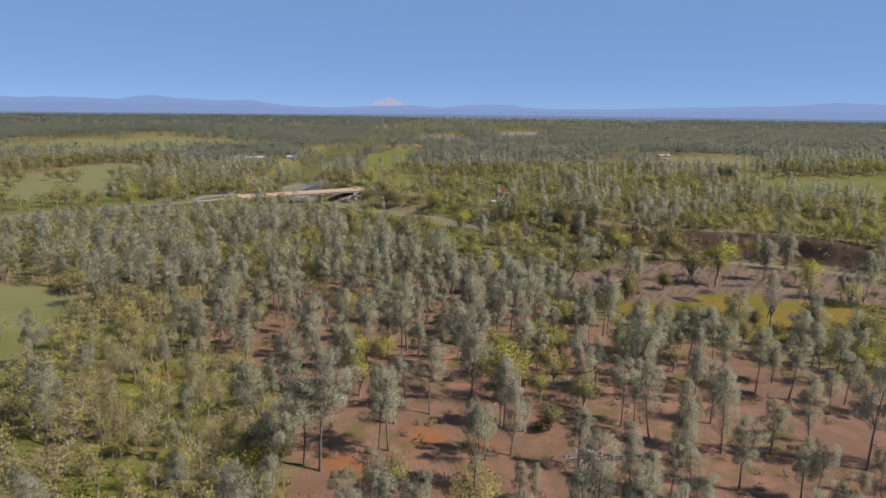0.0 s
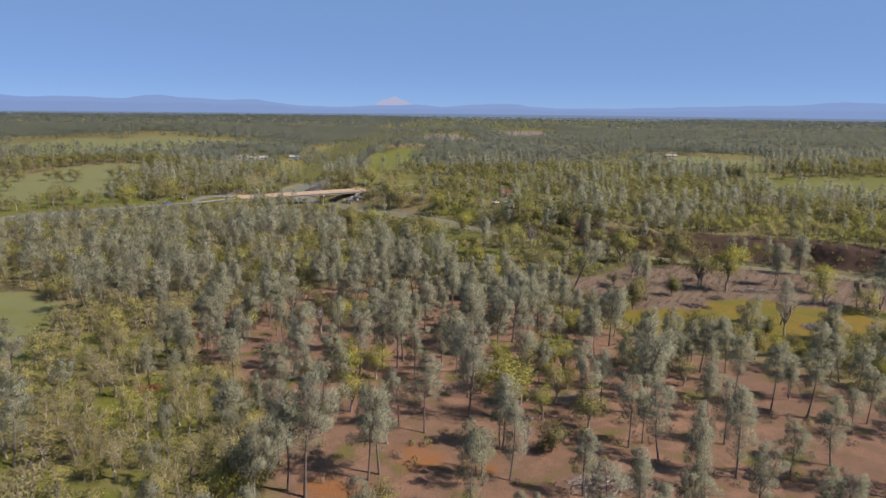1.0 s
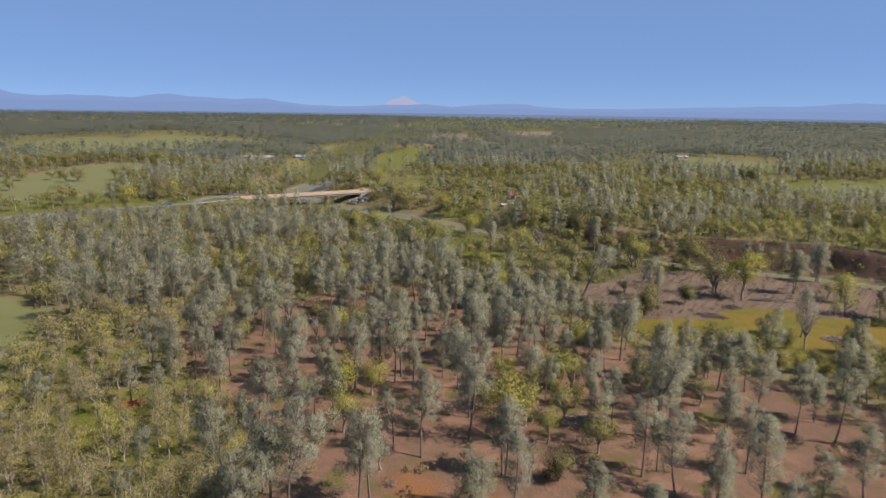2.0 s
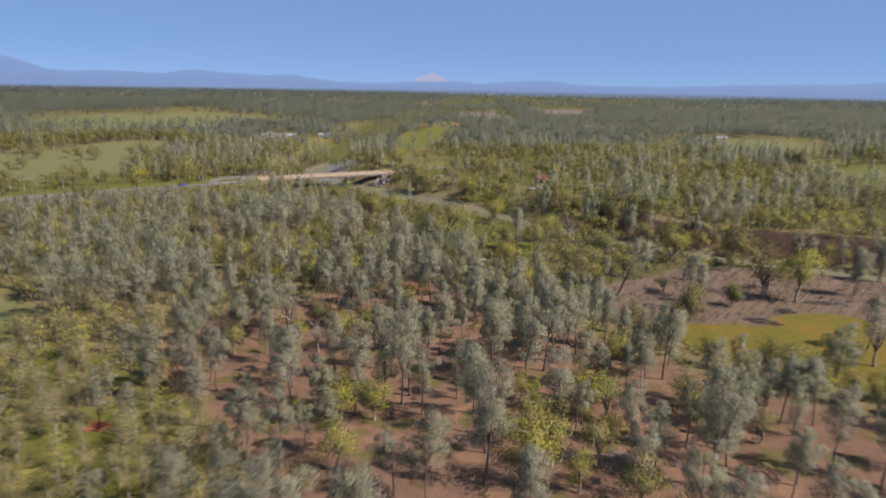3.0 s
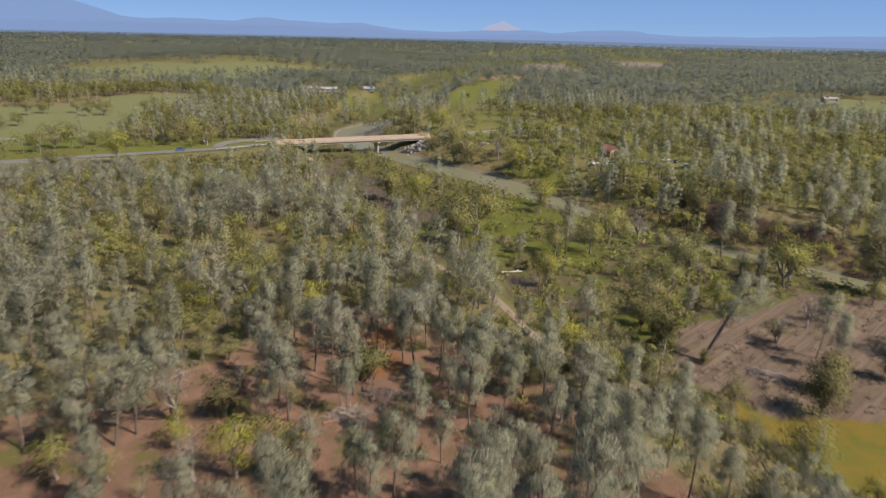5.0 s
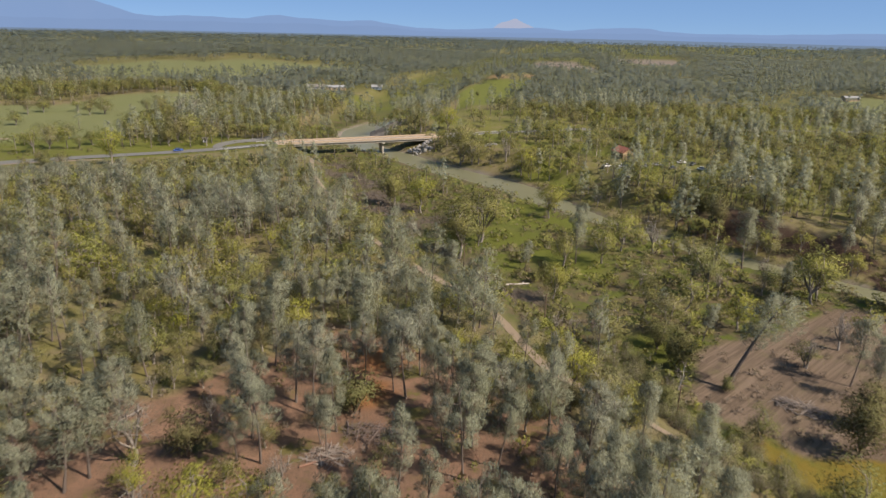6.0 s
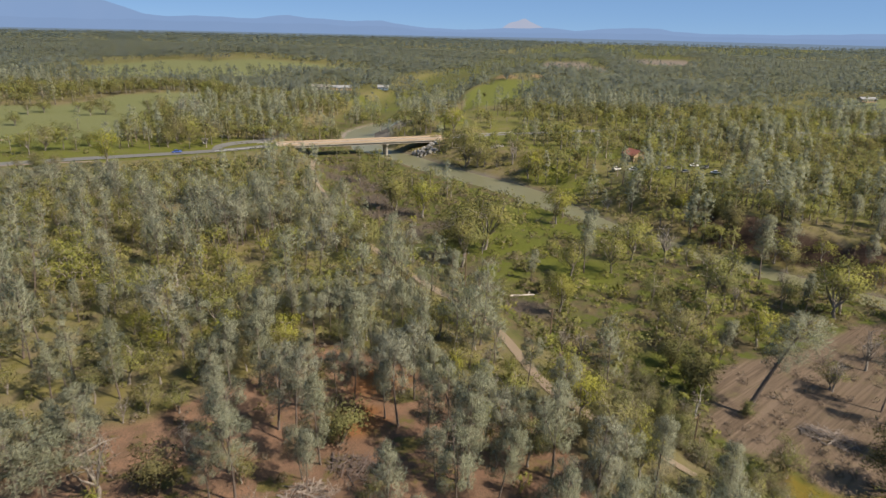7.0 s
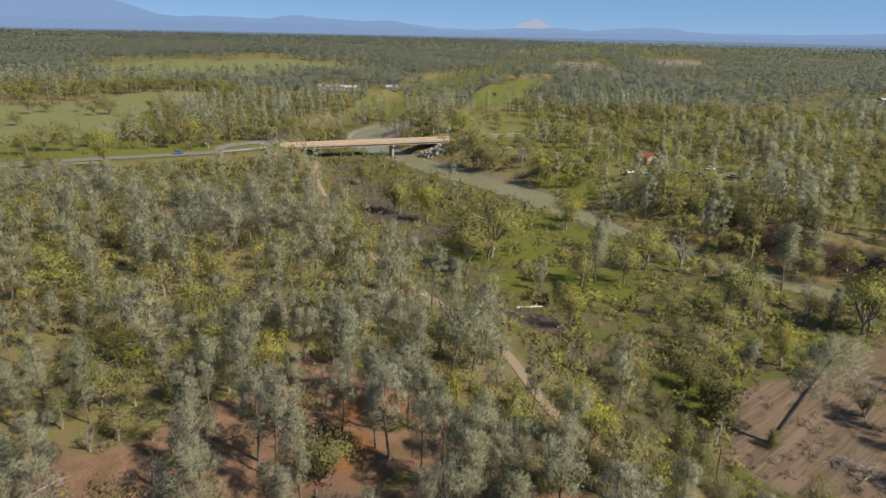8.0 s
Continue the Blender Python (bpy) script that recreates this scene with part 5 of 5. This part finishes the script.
def build_car(x, y, turn, color, label, long=4.6, cab=1.0, open_bed=False):
    c = thing("car" if not open_bed else "pickup_truck", x, y, turn, label, "car" if not open_bed else "truck")
    pt = car_paint("car_paint", color)
    bm = bmesh.new()
    add_box(bm, (long, 1.8, 0.62), pose(0, 0, 0.66), 0.14)
    add_box(bm, (long * 0.24, 1.7, 0.16), pose(long * 0.34, 0, 1.0), 0.07)
    if open_bed:
        for k in (-1, 1):
            add_box(bm, (long * 0.42, 0.09, 0.35), pose(-long * 0.27, k * 0.84, 1.1), 0.02)
        add_box(bm, (0.09, 1.7, 0.35), pose(-long * 0.48, 0, 1.1), 0.02)
    part("body", bm, pt, c)
    bm = bmesh.new()
    ln = long * (0.5 if not open_bed else 0.32)
    bmesh.ops.create_cone(bm, cap_ends=True, segments=4, radius1=1, radius2=0.78, depth=0.62, matrix=pose(long * (-0.06 if not open_bed else 0.08), 0, 1.26) @ Matrix.Diagonal((ln * 0.72, 1.13, 1, 1)) @ pose(0, 0, 0, 0, 0, 45))
    part("windows", bm, glass, c)
    bm = bmesh.new()
    add_box(bm, (ln * 0.82, 1.28, 0.07), pose(long * (-0.06 if not open_bed else 0.08), 0, 1.59), 0.03)
    part("roof", bm, pt, c)
    for sx in (-1, 1):
        bm = bmesh.new()
        add_box(bm, (0.12, 1.75, 0.2), pose(sx * long * 0.495, 0, 0.5), 0.04)
        part("bumper", bm, rubber, c)
        for sy in (-1, 1):
            bm = bmesh.new()
            add_tube(bm, (sx * long * 0.31, sy * 0.72, 0.33), (sx * long * 0.31, sy * 0.94, 0.33), 0.33, 0.33, 12)
            w = part("wheel", bm, rubber, c)
            bm = bmesh.new()
            add_tube(bm, (sx * long * 0.31, sy * 0.93, 0.33), (sx * long * 0.31, sy * 0.96, 0.33), 0.2, 0.18, 8)
            part("rim", bm, rim, w)
            bm = bmesh.new()
            add_box(bm, (0.06, 0.3, 0.16), pose(sx * long * 0.497, sy * 0.68, 0.78), 0.02)
            part("headlight" if sx > 0 else "tail_light", bm, lamp_glass, c)
    return c


car = build_car(-171.5, 405, 45, (0.03, 0.08, 0.30), "small blue car on the asphalt road")
car.location.z = float(road_z(-171.5)) + 0.12
build_car(-136, 500, 20, (0.30, 0.06, 0.05), "dark red car parked at the creek landing")
JUNK = [(83.3, 434, 10, 0.55), (88, 431, 60, 0.1), (90.5, 420, -20, 0.6), (93, 413.5, 15, 0.5), (97, 403.5, 80, 0.12), (76.6, 417.5, 30, 0.08), (53, 415, 0, 0.6), (46, 421, 40, 0.6),
        (102, 410, -35, 0.45), (64, 419, 75, 0.62), (70, 424, 12, 0.3), (108, 402, 20, 0.6)]
for i, (x, y, turn, tone) in enumerate(JUNK):
    build_car(x, y, turn, (tone, tone * 0.98, tone * 0.95), ("old white car parked in the yard" if tone > 0.4 else "old dark car parked in the yard"), 4.4 + 0.2 * (i % 3), open_bed=i % 3 == 1)

# ---- houses ----
red_roof = plain("red_metal_roof", (0.22, 0.075, 0.04), 0.55, vary=0.2, scale=0.8)
tan_wall = plain("tan_boards", (0.33, 0.24, 0.15), 0.85, vary=0.12, scale=1.0)
white_wall = plain("white_boards", (0.36, 0.35, 0.33), 0.8, vary=0.1, scale=1.0)
grey_roof = plain("grey_roof", (0.20, 0.20, 0.20), 0.7, vary=0.15, scale=0.6)
dark_roof = plain("dark_shingles", (0.16, 0.14, 0.13), 0.9, vary=0.2, scale=0.8)


def build_house(x, y, turn, wide, deep, wall_h, roof_h, wall_m, roof_m, label, windows=3, chimney=False):
    """Walls, a gabled roof with overhang and thickness, windows with panes, a door."""
    h = thing("house", x, y, turn, label, "house")
    h.location.z -= 0.2
    bm = bmesh.new()
    add_box(bm, (wide, deep, wall_h), pose(0, 0, wall_h / 2))
    for k in (-1, 1):
        v = [bm.verts.new(p) for p in ((k * (wide / 2 - 0.1), -deep / 2, wall_h), (k * (wide / 2 - 0.1), deep / 2, wall_h), (k * (wide / 2 - 0.1), 0, wall_h + roof_h - 0.12),
                                       (k * (wide / 2 - 0.3), -deep / 2, wall_h), (k * (wide / 2 - 0.3), deep / 2, wall_h), (k * (wide / 2 - 0.3), 0, wall_h + roof_h - 0.12))]
        for f in ((0, 1, 2), (5, 4, 3), (0, 3, 4, 1), (1, 4, 5, 2), (2, 5, 3, 0)):
            bm.faces.new([v[i] for i in f])
    part("wall", bm, wall_m, h)
    slope = math.atan2(roof_h, deep / 2)
    ln = math.hypot(roof_h, deep / 2) + 0.6
    for k in (-1, 1):
        bm = bmesh.new()
        add_box(bm, (wide + 1.0, ln, 0.16), pose(0, k * (deep / 4 + 0.18), wall_h + roof_h / 2 - 0.02) @ pose(0, 0, 0, -k * math.degrees(slope)), 0.03)
        part("roof", bm, roof_m, h)
    for k in (-1, 1):
        for i in range(windows):
            wx = (i + 0.5) / windows * wide * 0.86 - wide * 0.43
            bm = bmesh.new()
            add_box(bm, (1.3, 0.1, 1.2), pose(wx, k * (deep / 2 + 0.03), wall_h * 0.55), 0.02)
            w = part("window", bm, white_wall, h)
            bm = bmesh.new()
            add_box(bm, (1.05, 0.06, 0.95), pose(wx, k * (deep / 2 + 0.07), wall_h * 0.55))
            part("pane", bm, glass, w)
    bm = bmesh.new()
    add_box(bm, (0.08, 1.1, 2.05), pose(-wide / 2 - 0.03, 0, 1.2), 0.02)
    part("door", bm, timber, h)
    return h


barn = build_house(56, 444, -60, 9.5, 7.5, 3.6, 2.2, tan_wall, red_roof, "tan house with a rusty red metal roof among oaks", 2)
# Solid dark panel stands for the shade inside the open doorway.
bm = bmesh.new()
add_box(bm, (0.12, 2.6, 2.7), pose(4.78, 0, 1.5), 0.02)
part("doorway_shade", bm, glass, barn, "dark panel in place of the shaded open doorway")
build_house(-218, 742, 22, 18, 8, 2.8, 2.0, white_wall, dark_roof, "low dark-roofed ranch house among trees", 4)
build_house(-199, 749, 22, 20, 10, 2.8, 1.8, tan_wall, grey_roof, "low ranch house with a pale grey roof", 4)
build_house(-166, 787, 15, 11, 8, 3.0, 2.0, plain("blue_boards", (0.16, 0.22, 0.28), 0.8), grey_roof, "small blue house among trees", 3)
build_house(440, 1120, 20, 18, 10, 4.0, 2.4, white_wall, grey_roof, "white farmhouse far out on the plain", 3)
build_house(690, 1200, 10, 26, 13, 4.5, 3.0, white_wall, grey_roof, "long white barn far out on the plain", 4)
build_house(289, 757, 15, 14, 7, 3.0, 1.5, tan_wall, grey_roof, "long low shed at the edge of a pasture", 5)
build_house(690, 1510, 5, 14, 10, 4.0, 2.5, white_wall, grey_roof, "white house far out on the plain", 3)
build_house(300, 1100, -10, 12, 9, 3.5, 2.0, white_wall, grey_roof, "small white house far out on the plain", 3)
kiosk = build_house(-170.5, 430.7, 40, 2.4, 2.0, 2.2, 0.6, white_wall, dark_roof, "small white kiosk beside the side road", 1)

# ---- poles and wires ----
def build_pole(x, y, h, turn):
    p = thing("utility_pole", x, y, turn, "brown wooden utility pole with a crossarm", "utility pole", "poles of one power line")
    bm = bmesh.new()
    add_tube(bm, (0, 0, -0.3), (0, 0, h), 0.16, 0.11, 8)
    part("pole", bm, timber, p)
    bm = bmesh.new()
    add_box(bm, (2.2, 0.12, 0.14), pose(0, 0.12, h - 0.5), 0.02)
    part("crossarm", bm, timber, p)
    for k in (-0.95, 0, 0.95):
        bm = bmesh.new()
        add_tube(bm, (k, 0.12, h - 0.43), (k, 0.12, h - 0.2), 0.06, 0.04, 6)
        part("insulator", bm, steel, p)
    return p


POLES = [(42.3, 205.0, 7.6, 55), (18, 239, 8.5, 55), (-4.2, 261.5, 9.9, 55), (-42, 316, 9.5, 55)]
for row in POLES:
    build_pole(*row)
for (ax, ay, ah, _), (bx, by, bh, _) in zip(POLES[:-1], POLES[1:]):
    a = Vector((ax, ay, float(ground(ax, ay)) + ah - 0.2))
    b = Vector((bx, by, float(ground(bx, by)) + bh - 0.2))
    bm = bmesh.new()
    for i in range(10):
        p, q = a.lerp(b, i / 10), a.lerp(b, (i + 1) / 10)
        p.z -= 1.6 * math.sin(math.pi * i / 10)
        q.z -= 1.6 * math.sin(math.pi * (i + 1) / 10)
        add_tube(bm, p, q, 0.015, 0.015, 4)
    tagged(part("power_line", bm, rubber, None), "thin sagging power line between poles", "wire")

# ---- felled wood ----
rust_wood = plain("rust_red_wood", (0.33, 0.10, 0.05), 0.9, vary=0.3, scale=3)


def build_pile(x, y, rx, ry, h, turn, mat, label, sticks=150, seed=0):
    p = thing("brush_pile", x, y, turn, label, "brush pile", "piles of cleared brush")
    r = random.Random(seed)
    def sticks_in(bm, n, thick):
        for _ in range(n):
            a, k = r.uniform(0, 6.28), math.sqrt(r.random())
            c = Vector((math.cos(a) * rx * k, math.sin(a) * ry * k, 0))
            c.z = 0.1 + h * (1 - k * k) * r.uniform(0.25, 1)
            d = Vector((r.gauss(0, 1), r.gauss(0, 1), r.gauss(0, 0.35))).normalized() * r.uniform(0.7, 1.9)
            if c.z < abs(d.z) * 0.8:
                d.z = abs(c.z) * 0.6
            add_tube(bm, c - d, c + d, thick * r.uniform(0.6, 1.4), thick * 0.4, 4)

    bm = bmesh.new()
    sticks_in(bm, sticks, 0.045)
    tagged(part("branch_tangle", bm, mat, p), kind="stuff")
    for _ in range(sticks // 10):
        bm = bmesh.new()
        sticks_in(bm, 1, 0.15)
        part("branch", bm, mat, p)


dark_wood = plain("dark_brush", (0.10, 0.075, 0.065), 0.95, vary=0.35, scale=3)
PILES = [(-13.7, 177.1, 3.6, 2.4, 1.2, 10), (-9.0, 183.5, 5.0, 2.6, 1.3, -10), (68.5, 218.0, 5.0, 2.4, 1.4, -30), (-4.4, 72.2, 6.5, 2.6, 1.3, 5), (29.0, 78.6, 6.0, 2.8, 1.5, -8), (7.4, 118, 4.5, 2.8, 1.2, 0),
         (31.4, 113, 4.0, 2.5, 1.1, 15), (97.5, 206, 5.5, 2.2, 1.3, -25), (129, 227, 7.5, 2.2, 1.3, -12), (110, 217, 3.0, 2.0, 1.4, 0), (149, 212, 6.5, 2.5, 1.5, -10), (108.5, 243, 5, 2, 1.2, 20), (128, 184, 4.0, 2.4, 1.4, 0), (79.5, 216, 3.5, 2.0, 1.1, 0)]
for i, (x, y, rx, ry, h, turn) in enumerate(PILES):
    build_pile(x, y, rx, ry, h, turn, DEAD if i % 2 == 0 else dark_wood, "heap of cut grey-brown branches on bare ground", int(rx * ry * 14), i)
build_pile(-63.5, 117.6, 1.8, 1.2, 1.0, 20, rust_wood, "heap of rust-orange dead branches on grass", 90, 99)


def build_log(x, y, ln, r, turn, label, color=(0.36, 0.32, 0.28)):
    g = thing("log", x, y, turn, label, "log")
    bm = bmesh.new()
    add_tube(bm, (-ln / 2, 0, r * 0.8), (ln / 2, 0.3, r * 0.7), r, r * 0.6, 8)
    add_tube(bm, (ln * 0.2, 0.1, r), (ln * 0.33, 1.0, r + 0.5), r * 0.4, r * 0.2, 6)
    part("bole", bm, plain("log_wood", color, 0.9, vary=0.25, scale=3), g)


build_log(10.2, 273.7, 7.0, 0.35, 18, "long bleached log lying in the grass")
build_log(36, 113.5, 5.0, 0.2, 60, "cut trunk lying on red soil", (0.15, 0.11, 0.08))
build_log(-15.5, 175, 4.5, 0.2, 35, "cut reddish trunk beside the brush heap", (0.17, 0.09, 0.06))


def build_snag(x, y, h, label, seed):
    g = thing("snag", x, y, 0, label, "dead tree")
    r = random.Random(seed)
    bm = bmesh.new()
    pts = [Vector((0, 0, -0.2))]
    for i in range(5):
        pts.append(pts[-1] + Vector((r.uniform(-0.1, 0.5), r.uniform(-0.2, 0.2), h / 5)))
    for i in range(5):
        add_tube(bm, pts[i], pts[i + 1], 0.22 * (1 - i / 6), 0.22 * (1 - (i + 1) / 6), 6)
    part("trunk", bm, plain("silver_wood", (0.40, 0.37, 0.34), 0.85, vary=0.2, scale=3), g)
    bm = bmesh.new()
    for i in range(26):
        p = pts[r.randint(1, 5)]
        d = Vector((r.gauss(0, 1), r.gauss(0, 1), r.uniform(-0.2, 0.8))).normalized() * r.uniform(0.8, 2.3)
        add_tube(bm, p, p + d, 0.05, 0.012, 4)
        e = p + d * 0.6
        add_tube(bm, e, e + Vector((r.gauss(0, 0.5), r.gauss(0, 0.5), r.uniform(0, 0.6))), 0.025, 0.008, 3)
    part("branch_tangle", bm, DEAD, g)


build_snag(46, 221, 5.5, "pale broken dead tree beside the pole", 3)
build_snag(21, 112.5, 3.0, "broken grey snag on bare soil", 5)

# ---- rocks ----
def build_rock_heap(x, y, rx, ry, h, n, seed, label, mat):
    g = thing("rock_heap", x, y, 0, label, "rocks")
    r = random.Random(seed)
    for i in range(n):
        a, k = r.uniform(0, 6.28), math.sqrt(r.random())
        px, py = math.cos(a) * rx * k, math.sin(a) * ry * k
        pz = float(ground(x + px, y + py)) - g.location.z + h * (1 - k * k) * r.uniform(0.4, 1)
        s = r.uniform(0.7, 1.7)
        bm = bmesh.new()
        bmesh.ops.create_icosphere(bm, subdivisions=1, radius=s, matrix=pose(px, py, pz, r.uniform(0, 90), r.uniform(0, 90), 0) @ Matrix.Diagonal((1, r.uniform(0.6, 1), r.uniform(0.5, 0.8), 1)))
        for v in bm.verts:
            v.co += Vector((r.uniform(-0.2, 0.2), r.uniform(-0.2, 0.2), r.uniform(-0.15, 0.15))) * s
        part("stone", bm, mat, g)


pale_stone = plain("pale_stone", (0.2, 0.19, 0.175), 0.9, vary=0.2, scale=1)
build_rock_heap(-58, 482, 10, 6, 1.6, 40, 4, "pale rock slope protection at the bridge end", pale_stone)
build_rock_heap(-20, 466, 9, 4, 0.8, 22, 6, "pale heaps of rock and rubble on the bank", pale_stone)

# ---- redbuds ----
pink_bloom = foliage("redbud_blossom", [(0.20, 0.11, 0.18), (0.26, 0.15, 0.22)])
redbud = template("redbud", oak_soup(95, limbs=6, twigs=5, leaves=26, spread=0.8, low=0.05), DEAD, pink_bloom, "small redbud in dull pink blossom", "shrub")
for x, y, h in ((30, 246, 0.34), (63, 290, 0.3), (20, 228, 0.26)):
    plant(redbud, x, y, h, group="redbuds on the creek flat")
